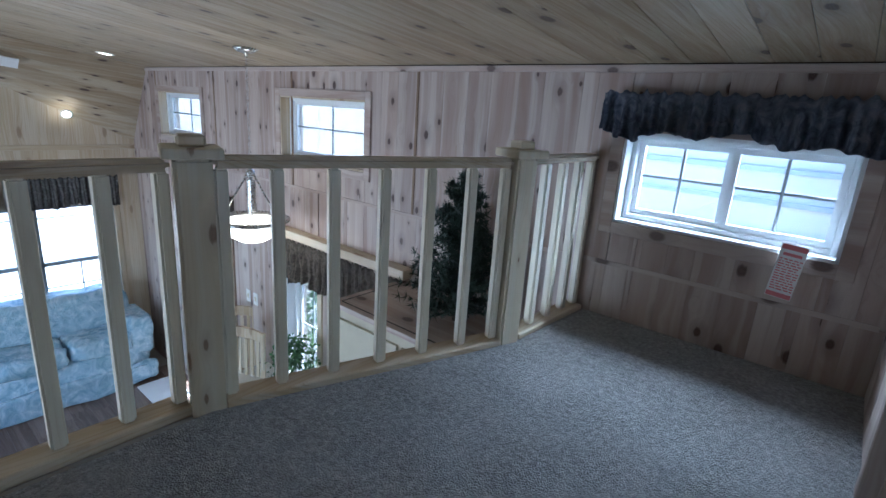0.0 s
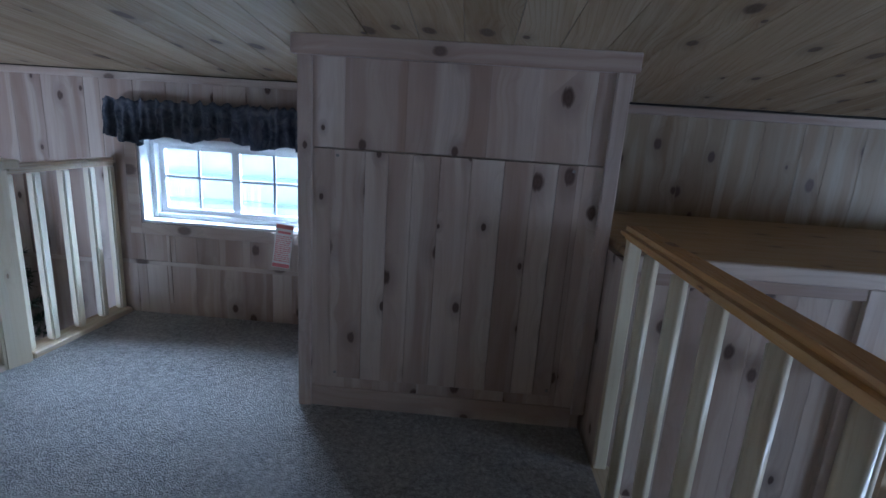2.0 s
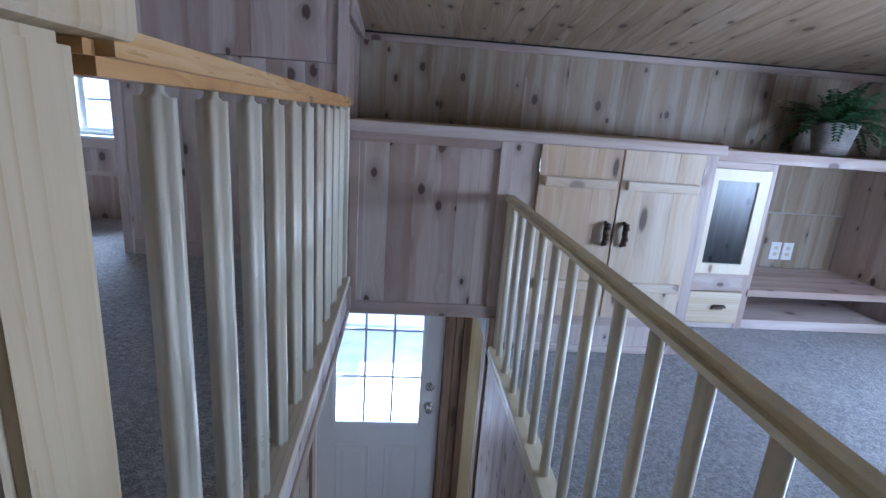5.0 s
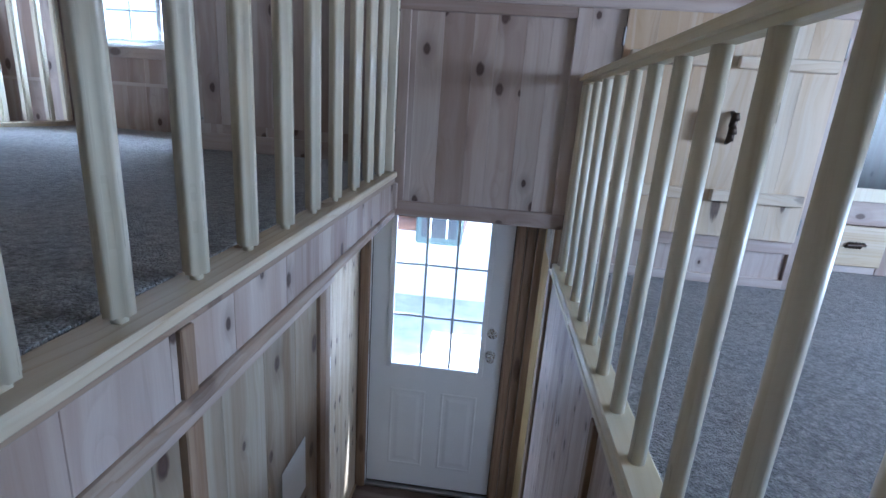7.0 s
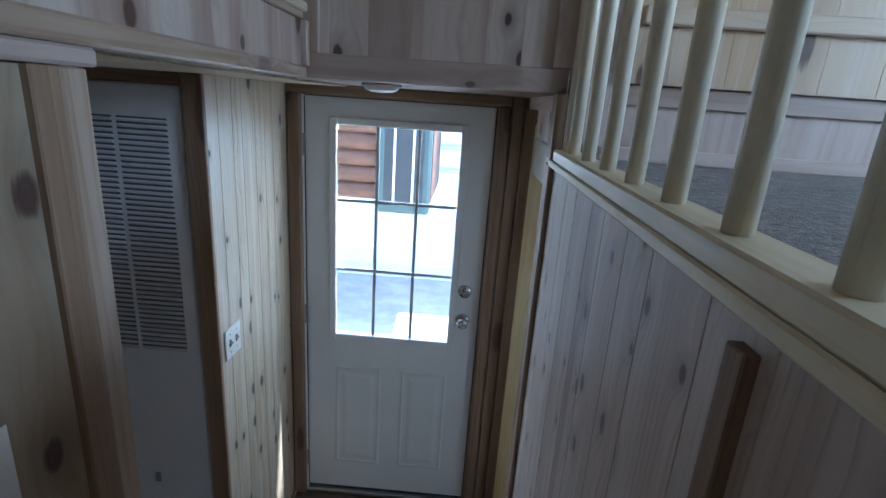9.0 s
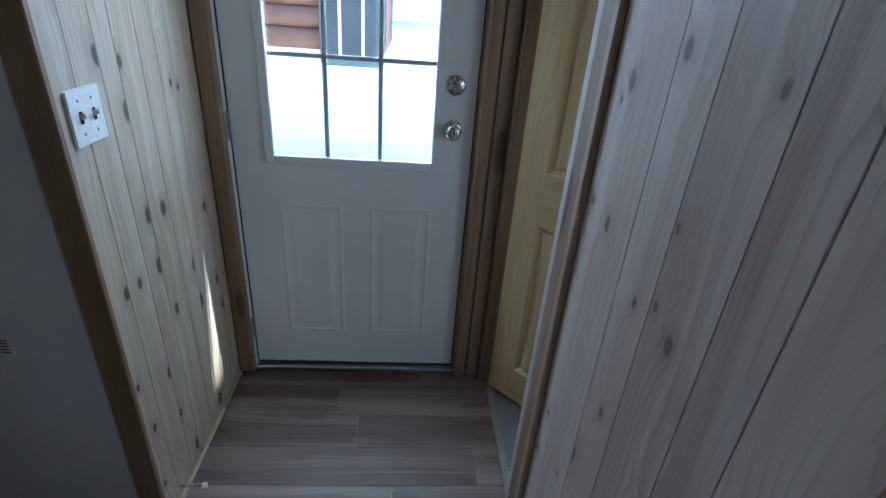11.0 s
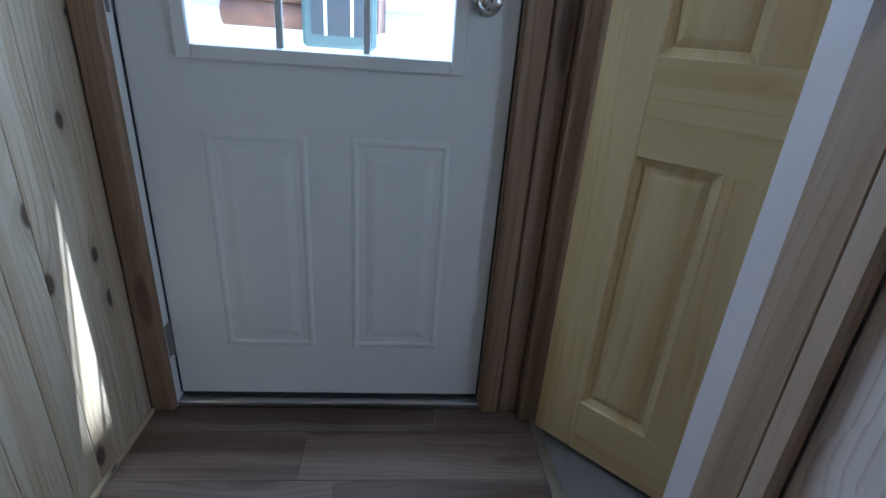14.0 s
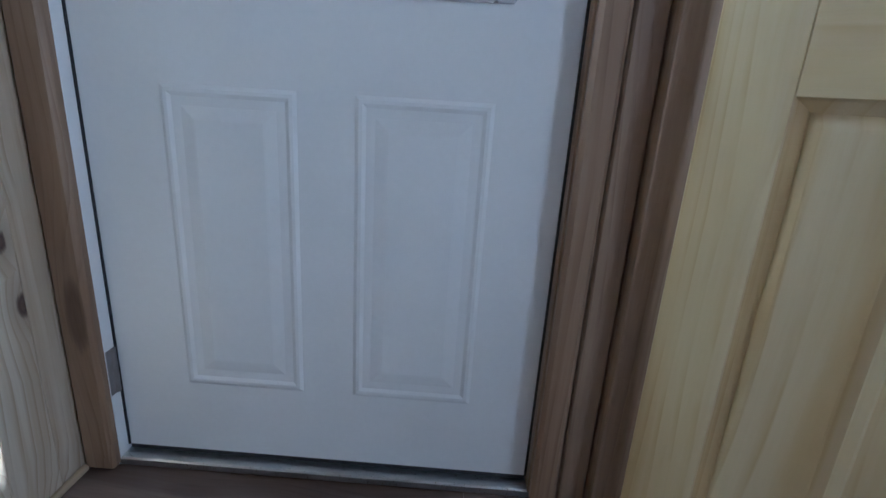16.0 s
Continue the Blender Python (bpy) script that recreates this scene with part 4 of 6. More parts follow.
# ---- windows ----
def slider_window(name, x0, x1, z0, z1, label, casing=0.055, cols=2, leaves=2, mat_c=None, mat_l=None):
    """A white vinyl slider in the long wall: liner, casing, frame, sashes with bars, panes."""
    mat_c = mat_c or wash_x
    t = thing(name, ((x0 + x1) / 2, WY, z0), label, "window", kind="structure")
    for a, b, c, d in ((x0 - 0.002, x0 + 0.012, z0, z1), (x1 - 0.012, x1 + 0.002, z0, z1), (x0, x1, z1 - 0.012, z1 + 0.002), (x0, x1, z0 - 0.002, z0 + 0.012)):
        part("liner", box(a, b, WY - 0.004, 0.03, c, d), mat_l or white_vinyl, t)
    c0 = casing
    for a, b, c, d in ((x0 - c0, x0, z0 - c0, z1 + c0), (x1, x1 + c0, z0 - c0, z1 + c0), (x0, x1, z1, z1 + c0), (x0, x1, z0 - c0, z0)):
        part("casing", box(a, b, WY - 0.013, WY + 0.002, c, d, 0.002), mat_c, t)
    x0, x1, z0, z1 = x0 + 0.012, x1 - 0.012, z0 + 0.012, z1 - 0.012
    f = 0.022
    for a, b, c, d in ((x0, x0 + f, z0, z1), (x1 - f, x1, z0, z1), (x0 + f, x1 - f, z1 - f, z1), (x0 + f, x1 - f, z0, z0 + f)):
        part("window_frame", box(a, b, -0.035, 0.045, c, d, 0.002), white_vinyl, t)
    x0, x1, z0, z1 = x0 + f, x1 - f, z0 + f, z1 - f
    for k in range(leaves):
        w = (x1 - x0) / leaves
        a, b = x0 + k * w, x0 + (k + 1) * w
        y = -0.012 if k % 2 else 0.012
        s = thing("sash", (a, y, z0), "", "")
        s.location = Vector((a, y, z0)) - world_loc(t)
        s.parent = t
        del_keys = [k2 for k2 in ("label", "category") if k2 in s]
        for k2 in del_keys:
            del s[k2]
        g = 0.024
        bm = box(a, a + g, y - 0.011, y + 0.011, z0, z1)
        for q in ((b - g, b, z0, z1), (a + g, b - g, z0, z0 + g), (a + g, b - g, z1 - g, z1)):
            box(q[0], q[1], y - 0.011, y + 0.011, q[2], q[3], bm=bm)
        part("sash_frame", bm, white_vinyl, s)
        bars = bmesh.new()
        for i in range(1, cols):
            xx = a + g + (b - a - 2 * g) * i / cols
            box(xx - 0.006, xx + 0.006, y - 0.004, y + 0.004, z0 + g, z1 - g, bm=bars)
        zm = (z0 + z1) / 2 + 0.01
        box(a + g, b - g, y - 0.0035, y + 0.0035, zm - 0.006, zm + 0.006, bm=bars)
        part("glazing_bar", bars, muntin_grey, s)
        pane = part("pane", box(a + g, b - g, y - 0.001, y + 0.001, z0 + g, z1 - g), glass, s)
        pane.visible_shadow = False
    return t


def valance(x0, x1, y, z0, z1, material, label, along="x", seed=0):
    """A gathered cloth valance on a rod, with a ruffled head and an uneven hem."""
    r = random.Random(seed)
    t = thing("valance", ((x0 + x1) / 2, y, z0) if along == "x" else (y, (x0 + x1) / 2, z0), label, "valance")
    n, rowsn = int((x1 - x0) / 0.008), 12
    ph = [r.uniform(0, 6.28) for _ in range(6)]
    bm = bmesh.new()
    grid = []
    for i in range(n + 1):
        s = x0 + (x1 - x0) * i / n
        col = []
        hem = 0.014 * math.sin(s * 9 + ph[0]) + 0.014 * math.sin(s * 23 + ph[1]) + 0.030 * noise.noise((s * 24, seed, 0))
        head = 0.007 * math.sin(s * 95 + ph[2] + 5 * noise.noise((s * 6, seed, 4))) + 0.022 * noise.noise((s * 46, seed, 3))
        for j in range(rowsn + 1):
            f = j / rowsn
            z = z1 + head + (z0 + hem - z1 - head) * f
            pinch = 1 - 0.75 * math.exp(-((f - 0.2) / 0.07) ** 2)
            amp = (0.008 + 0.024 * f) * pinch
            w = 0.8 * amp * (0.75 * math.sin(s * 165 + ph[3] + 5 * noise.noise((s * 7, seed, 1))) + 0.7 * math.sin(s * 74 + ph[4] + f * 1.2 + 4 * noise.noise((s * 4, seed, 2)))) + 0.016 * noise.noise((s * 34, f * 4, seed))
            p = (s, y - 0.03 + w, z) if along == "x" else (y + 0.03 + w, s, z)
            col.append(bm.verts.new(p))
        grid.append(col)
    for a, b in zip(grid, grid[1:]):
        for j in range(rowsn):
            bm.faces.new((a[j], b[j], b[j + 1], a[j + 1]))
    bmesh.ops.solidify(bm, geom=bm.faces[:], thickness=0.002)
    part("cloth", bm, material, t, smooth=True)
    zr = z1 - 0.2 * (z1 - z0)
    rodb = rod((x0 + 0.01, y - 0.012, zr), (x1 - 0.01, y - 0.012, zr), 0.005) if along == "x" else rod((y + 0.012, x0 + 0.01, zr), (y + 0.012, x1 - 0.01, zr), 0.005)
    part("rod", rodb, screw, t)
    for e in (x0 + 0.01, x1 - 0.01):
        part("bracket", rod((e, y - 0.03, zr), (e, y + 0.002, zr), 0.006) if along == "x" else rod((y + 0.03, e, zr), (y - 0.002, e, zr), 0.006), white_plastic, t)
    return t


slider_window("window_1", *WIN_A, "white vinyl sliding loft window with two by two bars")
slider_window("window_2", *WIN_B, "high white vinyl window with bars above the dining corner", leaves=1, cols=2, mat_l=pine_z)
slider_window("window_3", *WIN_C, "small high white vinyl window above the living room", leaves=1, cols=2, mat_l=pine_z)
slider_window("window_4", *WIN_D, "tall narrow kitchen window in a pine casing", leaves=1, cols=2, mat_c=pine_z)
slider_window("window_8", *WIN_E, "tall narrow kitchen window beside the cabinet", leaves=1, cols=2, mat_c=pine_z)
slider_window("window_5", *GLASS_DOOR, "tall bright glazed door to the outside", leaves=2, cols=1, mat_c=cedar_z)
valance(-1.79, -0.72, WY - 0.05, 3.19, 3.355, valance_cloth, "gathered navy print valance over the loft window", seed=1)
valance(-4.36, -2.98, WY - 0.03, 1.84, 2.175, valance_brown, "gathered brown print valance over the kitchen window", seed=2)
valance(-6.3, -5.25, WY - 0.03, 1.93, 2.2, valance_brown, "gathered brown print valance over the glazed door", seed=3)
speaker = thing("wall_speaker", (-5.27, WY, 2.2), "small dark brown speaker box on the panelled wall", "speaker")
part("cabinet", box(-5.37, -5.18, WY - 0.10, WY, 2.195, 2.35, 0.008), speaker_brown, speaker)
part("grille", box(-5.36, -5.19, WY - 0.106, WY - 0.099, 2.205, 2.34, 0.003), dark_gap, speaker)
tagged(part("cornice_board", box(-4.36, -2.925, WY - 0.09, WY, 2.193, 2.255, 0.004), pine_x), "pale pine cornice board above the kitchen valance", "cornice")

for k, (ya, yb, za, zb) in enumerate(END_WINS):
    t = thing(f"window_{6 + k}", (X_END, (ya + yb) / 2, za), "double-hung white living room window in a pine casing", "window", kind="structure")
    for a, b, c, d in ((ya - 0.06, ya, za - 0.06, zb + 0.06), (yb, yb + 0.06, za - 0.06, zb + 0.06), (ya, yb, zb, zb + 0.06), (ya, yb, za - 0.06, za)):
        part("casing", box(X_END - 0.002, X_END + 0.014, a, b, c, d, 0.002), pine_z, t)
    fr = bmesh.new()
    zm = (za + zb) / 2 - 0.05
    for a, b, c, d in ((ya, ya + 0.035, za, zb), (yb - 0.035, yb, za, zb), (ya, yb, za, za + 0.035), (ya, yb, zb - 0.035, zb), (ya, yb, zm - 0.02, zm + 0.02)):
        box(X_END - 0.07, X_END - 0.03, a, b, c, d, bm=fr)
    part("window_frame", fr, siding_grey, t)
    br = bmesh.new()
    box(X_END - 0.052, X_END - 0.044, (ya + yb) / 2 - 0.006, (ya + yb) / 2 + 0.006, za, zm, bm=br)
    for zz in (za + (zm - za) * 0.5, zm + (zb - zm) * 0.8):
        box(X_END - 0.052, X_END - 0.044, ya, yb, zz - 0.006, zz + 0.006, bm=br)
    part("glazing_bar", br, siding_grey, t)
    p = part("pane", box(X_END - 0.05, X_END - 0.047, ya + 0.035, yb - 0.035, za + 0.035, zb - 0.035), glass, t)
    p.visible_shadow = False
valance(-1.36, -0.33, X_END + 0.03, 1.95, 2.27, valance_grey, "gathered grey-brown print valance over the living room window", "y", 4)
valance(-2.4, -1.42, X_END + 0.03, 1.95, 2.27, valance_grey, "gathered grey-brown print valance over the living room window", "y", 5)

# ---- the entry door ----
DW, DH = 0.865, 2.115
door = thing("door_1", (0.0, 0.0, 0.0), "white steel entry door with a nine-pane half light and two raised panels", "door", kind="structure")
G = (0.137, 0.728, 0.95, 2.01)
part("slab", wall_with_holes(bmesh.new(), "x", 0.0, 0.045, 0.003, DW - 0.003, 0.012, DH, [G]), white_paint, door)
gl = thing("lite", (0, 0, 0), "", "")
for k2 in ("label", "category"):
    if k2 in gl:
        del gl[k2]
gl.parent = door
fr = bmesh.new()
f = 0.022
for a, b, c, d in ((G[0] - f, G[0] + 0.012, G[2] - f, G[3] + f), (G[1] - 0.012, G[1] + f, G[2] - f, G[3] + f), (G[0] + 0.012, G[1] - 0.012, G[3] - 0.012, G[3] + f), (G[0] + 0.012, G[1] - 0.012, G[2] - f, G[2] + 0.012)):
    box(a, b, -0.013, 0.004, c, d, 0.004, bm=fr)
part("lite_frame", fr, white_paint, gl)
bars = bmesh.new()
gw, gh = (G[1] - G[0] - 0.024), (G[3] - G[2] - 0.024)
for i in (1, 2):
    xx = G[0] + 0.012 + gw * i / 3
    box(xx - 0.008, xx + 0.008, -0.004, 0.006, G[2] + 0.012, G[3] - 0.012, 0.002, bm=bars)
    zz = G[2] + 0.012 + gh * i / 3
    box(G[0] + 0.012, G[1] - 0.012, -0.003, 0.005, zz - 0.008, zz + 0.008, 0.002, bm=bars)
part("muntin", bars, muntin_grey, gl)
for i in range(3):
    for j in range(3):
        a, b = G[0] + 0.012 + gw * i / 3, G[0] + 0.012 + gw * (i + 1) / 3
        c, d = G[2] + 0.012 + gh * j / 3, G[2] + 0.012 + gh * (j + 1) / 3
        p = part("pane", box(a, b, 0.012, 0.016, c, d), glass, gl)
        p.visible_shadow = False


def raised_panel(x0, x1, z0, z1, y, material, parent, depth=0.006, m=None, steps=((0.0, 0.0), (0.008, -0.004), (0.02, 0.004), (0.034, 0.006), (0.05, -0.0005), (0.055, -0.001))):
    """An embossed panel: nested rings stepping in and out of the face; m places it in the world."""
    bm = bmesh.new()
    rings = []
    for ins, dep in steps:
        rings.append([bm.verts.new((a, y + dep, b)) for a, b in ((x0 + ins, z0 + ins), (x1 - ins, z0 + ins), (x1 - ins, z1 - ins), (x0 + ins, z1 - ins))])
    for p, q in zip(rings, rings[1:]):
        for i in range(4):
            j = (i + 1) % 4
            bm.faces.new((p[i], p[j], q[j], q[i]))
    bm.faces.new(rings[-1])
    if m is not None:
        bmesh.ops.transform(bm, matrix=m, verts=bm.verts[:])
    bmesh.ops.recalc_face_normals(bm, faces=bm.faces[:])
    return part("panel", bm, material, parent)


for a, b in ((0.147, 0.388), (0.490, 0.731)):
    raised_panel(a, b, 0.178, 0.773, -0.0015, white_paint, door, steps=((0.0, 0.0014), (0.007, -0.0022), (0.013, -0.0025), (0.020, 0.0006), (0.036, 0.0008), (0.056, -0.0022), (0.060, -0.0026)))


def knob(at, parent, lever=True):
    s = thing("door_knob" if lever else "deadbolt", (0, 0, 0), "", "")
    for k2 in ("label", "category"):
        if k2 in s:
            del s[k2]
    s.parent = parent
    toy = Matrix.Rotation(math.pi / 2, 3, "X")
    part("rose", lathe([(0, 0), (0.034, 0), (0.034, 0.004), (0.028, 0.010), (0, 0.010)], at, 24, axis=toy), steel, s, smooth=True)
    if lever:
        part("grip", lathe([(0.011, 0.009), (0.011, 0.03), (0.020, 0.036), (0.027, 0.048), (0.026, 0.058), (0.018, 0.064), (0, 0.064)], at, 24, axis=toy), steel, s, smooth=True)
        part("keyhole", box(at[0] - 0.002, at[0] + 0.002, at[1] - 0.066, at[1] - 0.063, at[2] - 0.007, at[2] + 0.007), screw, s)
    else:
        part("turn_piece", box(at[0] - 0.016, at[0] + 0.016, at[1] - 0.022, at[1] - 0.009, at[2] - 0.005, at[2] + 0.005, 0.003), steel, s)


knob((0.787, -0.001, 1.088), door)
knob((0.787, -0.001, 1.24), door, False)
for zz in (0.2, 1.06, 1.9):
    h = part("hinge", rod((-0.005, -0.008, zz - 0.05), (-0.005, -0.008, zz + 0.05), 0.0085, n=12), pewter, door, "dark steel hinge")
    part("hinge_leaf", box(-0.0022, -0.0006, -0.029, -0.005, zz - 0.05, zz + 0.05), pewter, door)
part("weatherstrip", box(0.0, DW, 0.004, 0.03, -0.002, 0.012), rubber, door)
for a, b in ((-0.0018, 0.0028), (DW - 0.0028, DW + 0.0018)):
    part("weatherstrip", box(a, b, -0.0025, 0.03, 0.012, DH), rubber, door)
part("weatherstrip", box(0.003, DW - 0.003, -0.0025, 0.03, DH + 0.0005, DH + 0.0038), rubber, door)
part("door_sill", box(-0.02, DW + 0.02, -0.03, 0.06, FLOOR, -0.001, 0.003), alu, door, "ribbed aluminium sill")
for nm, b, m_ in (
        ("jamb", box(-0.010, -0.002, -0.03, 0.06, FLOOR, 2.135, 0.001), white_vinyl),
        ("jamb", box(DW + 0.002, DW + 0.02, -0.03, 0.06, FLOOR, 2.135, 0.001), cedar_z),
        ("jamb", box(-0.018, DW + 0.02, -0.03, 0.06, DH + 0.004, 2.135, 0.001), cedar_x),
        ("stop", box(DW - 0.02, DW + 0.018, 0.047, 0.062, FLOOR, 2.134), cedar_z),
        ("stop", box(-0.009, 0.02, 0.047, 0.062, FLOOR, 2.134), white_vinyl),
        ("stop", box(0.02, DW - 0.02, 0.047, 0.062, DH - 0.02, 2.134), cedar_x),
        ("casing", box(-0.069, -0.003, -0.052, -0.018, FLOOR, 2.125, 0.008), cedar_z),
        ("casing", box(DW + 0.006, DW + 0.058, -0.052, -0.018, FLOOR, 2.125, 0.008), cedar_z),
        ("casing", box(DW + 0.063, DW + 0.117, -0.042, -0.018, FLOOR, 2.165, 0.004), cedar_z),
        ("casing", box(-0.069, DW + 0.062, -0.050, -0.018, 2.126, 2.166, 0.004), cedar_x)):
    part(nm, b, m_, door)

# ---- the pine side door, ajar ----
side = thing("door_2", (1.037, -0.083, 0), "unfinished six-panel pine door standing ajar", "door", kind="structure")
ang = radians(-46)
side.rotation_euler.z = ang
LW, LH = 0.70, 2.06
COLS = [(0.128, 0.300), (0.400, 0.572)]
ROWS_P = [(0.155, 0.808), (1.004, 1.63), (1.75, 1.93)]


def leaf_part(name, b, material):
    ob = part(name, b, material)
    ob.parent = side
    return ob


for a, b in ((0.014, COLS[0][0]), (COLS[1][1], LW)):
    leaf_part("stile", box(a, b, -0.035, 0.0, 0.0, LH, 0.002), door_pine)
for c, d in ((0.0, ROWS_P[0][0]), (ROWS_P[0][1], ROWS_P[1][0]), (ROWS_P[1][1], ROWS_P[2][0]), (ROWS_P[2][1], LH)):
    leaf_part("rail", box(COLS[0][0], COLS[1][1], -0.035, 0.0, c, d, 0.001), door_pine_x)
for c, d in ROWS_P:
    leaf_part("mullion", box(COLS[0][1], COLS[1][0], -0.035, 0.0, c, d, 0.001), door_pine)
    for a, b in COLS:
        for yy, st in ((-0.034, ((0.0, 0.0), (0.003, 0.004), (0.012, 0.010), (0.016, 0.012), (0.018, 0.014), (0.034, 0.008), (0.038, 0.0075))),
                       (-0.006, ((0.0, 0.006), (0.016, -0.006), (0.04, 0.002)))):
            p = raised_panel(a, b, c, d, yy, door_pine, None, steps=st)
            p.parent = side

# ---- hall fittings ----
furnace = thing("furnace", (-0.38, FUR_Y, FLOOR), "tall white enamel furnace door with two columns of louvres", "furnace")
FX0, FX1 = -0.635, -0.138
part("door_panel", box(FX0, FX1, FUR_Y, FUR_Y + 0.023, FLOOR + 0.01, 2.122, 0.004), white_metal, furnace)
part("cabinet", box(FX0 + 0.01, FX1 - 0.01, FUR_Y + 0.025, -0.10, FLOOR + 0.01, 2.11), white_metal, furnace)
lz0, lz1, nslat = 1.222, 2.022, 46
lme = bpy.data.meshes.new("louvre")
pitch = (lz1 - lz0) / nslat
lw = 0.160
lme.from_pydata([(0, 0.001, 0), (lw, 0.001, 0), (lw, -0.0055, pitch * 0.45), (0, -0.0055, pitch * 0.45), (0, 0.001, pitch * 0.72), (lw, 0.001, pitch * 0.72)], [],
                [(0, 1, 2, 3), (3, 2, 5, 4), (0, 3, 4), (1, 5, 2)])
lme.materials.append(white_metal)
for xa in (-0.347, -0.522):
    # dark sheet paints the shade between the white slats
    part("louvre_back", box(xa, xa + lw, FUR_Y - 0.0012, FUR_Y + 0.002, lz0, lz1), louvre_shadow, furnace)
    for i in range(nslat):
        place("louvre", lme, (xa, FUR_Y - 0.0012, lz0 + pitch * i), furnace)
latch = part("latch_plate", box(-0.622, -0.566, FUR_Y - 0.003, FUR_Y + 0.001, 0.940, 0.985, 0.002), white_metal, furnace)
part("latch", box(-0.610, -0.580, FUR_Y - 0.008, FUR_Y - 0.002, 0.955, 0.963), screw, latch, "small black latch")
part("screw", rod((-0.445, FUR_Y - 0.004, 2.095), (-0.445, FUR_Y + 0.001, 2.095), 0.007, n=12), screw, furnace)
part("label_strip", box(-0.60, -0.515, FUR_Y - 0.001, FUR_Y + 0.001, 1.196, 1.202), label_orange, furnace, "thin orange label strip")
for xx in (-0.482, -0.357):
    for k in range(5):
        part("vent_slot", box(xx, xx + 0.022, FUR_Y - 0.001, FUR_Y + 0.001, 0.650 + k * 0.009, 0.6535 + k * 0.009), screw, furnace)
for nm, b, m_ in (("furnace_casing", box(HALL_X - 0.058, HALL_X + 0.008, FUR_Y - 0.016, FUR_Y + 0.003, FLOOR, 2.160, 0.003), cedar_z),
                  ("furnace_casing", box(FX0 - 0.075, FX0 - 0.008, FUR_Y - 0.016, FUR_Y + 0.003, FLOOR, 2.160, 0.003), cedar_z),
                  ("furnace_head", box(FX0 - 0.008, HALL_X - 0.058, FUR_Y - 0.015, FUR_Y + 0.003, 2.126, 2.160, 0.003), cedar_x),
                  # dark filler paints the shade in the gap beside the furnace door
                  ("furnace_gap", box(FX1 + 0.002, HALL_X - 0.0585, FUR_Y + 0.001, FUR_Y + 0.02, FLOOR, 2.126), dark_gap)):
    tagged(part(nm, b, m_), "furnace door surround, brown cedar casing or painted gap shade", "trim", kind="structure")

SX, SY, SZ = HALL_X, -0.661, 1.231
sw = thing("light_switch", (SX, SY, SZ), "white double toggle switch plate on the pine wall", "switch")
part("plate", box(SX, SX + 0.006, SY - 0.060, SY + 0.060, SZ - 0.060, SZ + 0.060, 0.0028, seg=2), white_plastic, sw)
for yy in (SY - 0.024, SY + 0.024):
    part("toggle_slot", box(SX + 0.0058, SX + 0.0068, yy - 0.006, yy + 0.006, SZ - 0.013, SZ + 0.013), dark_gap, sw)
    part("toggle", beam((SX + 0.004, yy, SZ), (SX + 0.018, yy, SZ + 0.007), 0.009, 0.011, 0.002), white_plastic, sw)
    for zz in (SZ - 0.035, SZ + 0.035):
        part("screw", rod((SX + 0.0055, yy, zz), (SX + 0.007, yy, zz), 0.003, n=8), pewter, sw)
stop = thing("door_stop", (-0.06, -0.655, 0.03), "small white spring door stop at the wall foot", "door stop")
part("spring", rod((HALL_X, -0.655, 0.03), (0.0, -0.655, 0.03), 0.006, n=10), steel, stop)
part("tip", rod((0.0, -0.655, 0.03), (0.014, -0.655, 0.03), 0.009, n=12), white_plastic, stop, "white rubber tip")
dome = thing("ceiling_dome_light", (0.465, -0.69, 2.168), "shallow white dome light on the entry ceiling", "ceiling light")
part("base", lathe([(0, 0), (0.060, 0), (0.063, -0.005), (0.057, -0.009)], (0.465, -0.69, 2.168), 32), white_plastic, dome, smooth=True)
part("dome_glass", lathe([(0.056, -0.008), (0.050, -0.018), (0.033, -0.025), (0, -0.027)], (0.465, -0.69, 2.168), 32), dome_glass, dome, smooth=True)
tagged(part("paper_sheet", beam((0.3005, -1.885, 1.715), (0.3005, -2.02, 1.715), 0.0015, 0.15, 0), paper), "white paper sheet pinned to the stairwell wall", "paper")

# ---- tall cabinet front above the entry, loft cabinets ----
FY = -0.957
over = thing("bulkhead_panel", (0.62, FY, 2.18), "boarded bulkhead panel in a pine frame above the entry", "panel", kind="structure")
boards(over, "x", FY + 0.012, -1, 0.335, 0.955, 2.222, 2.965, wash_z, widths=[0.035, 0.10, 0.11, 0.085, 0.105, 0.09, 0.07, 0.06], seed=41)
part("backing", box(0.308, 0.975, FY + 0.024, FY + 0.07, 2.169, 2.985), drywall, over)
part("bottom_rail", box(0.308, 0.985, FY - 0.004, FY + 0.03, 2.165, 2.226, 0.003), wash_x, over)
part("stile", box(0.308, 0.348, FY - 0.002, FY + 0.03, 2.226, 2.965, 0.002), wash_z, over)
part("stile", box(0.940, 0.992, FY - 0.006, FY + 0.03, 2.226, 2.965, 0.002), wash_z, over)
part("top_rail", box(0.308, 0.992, FY - 0.003, FY + 0.03, 2.930, 2.972, 0.002), wash_x, over)

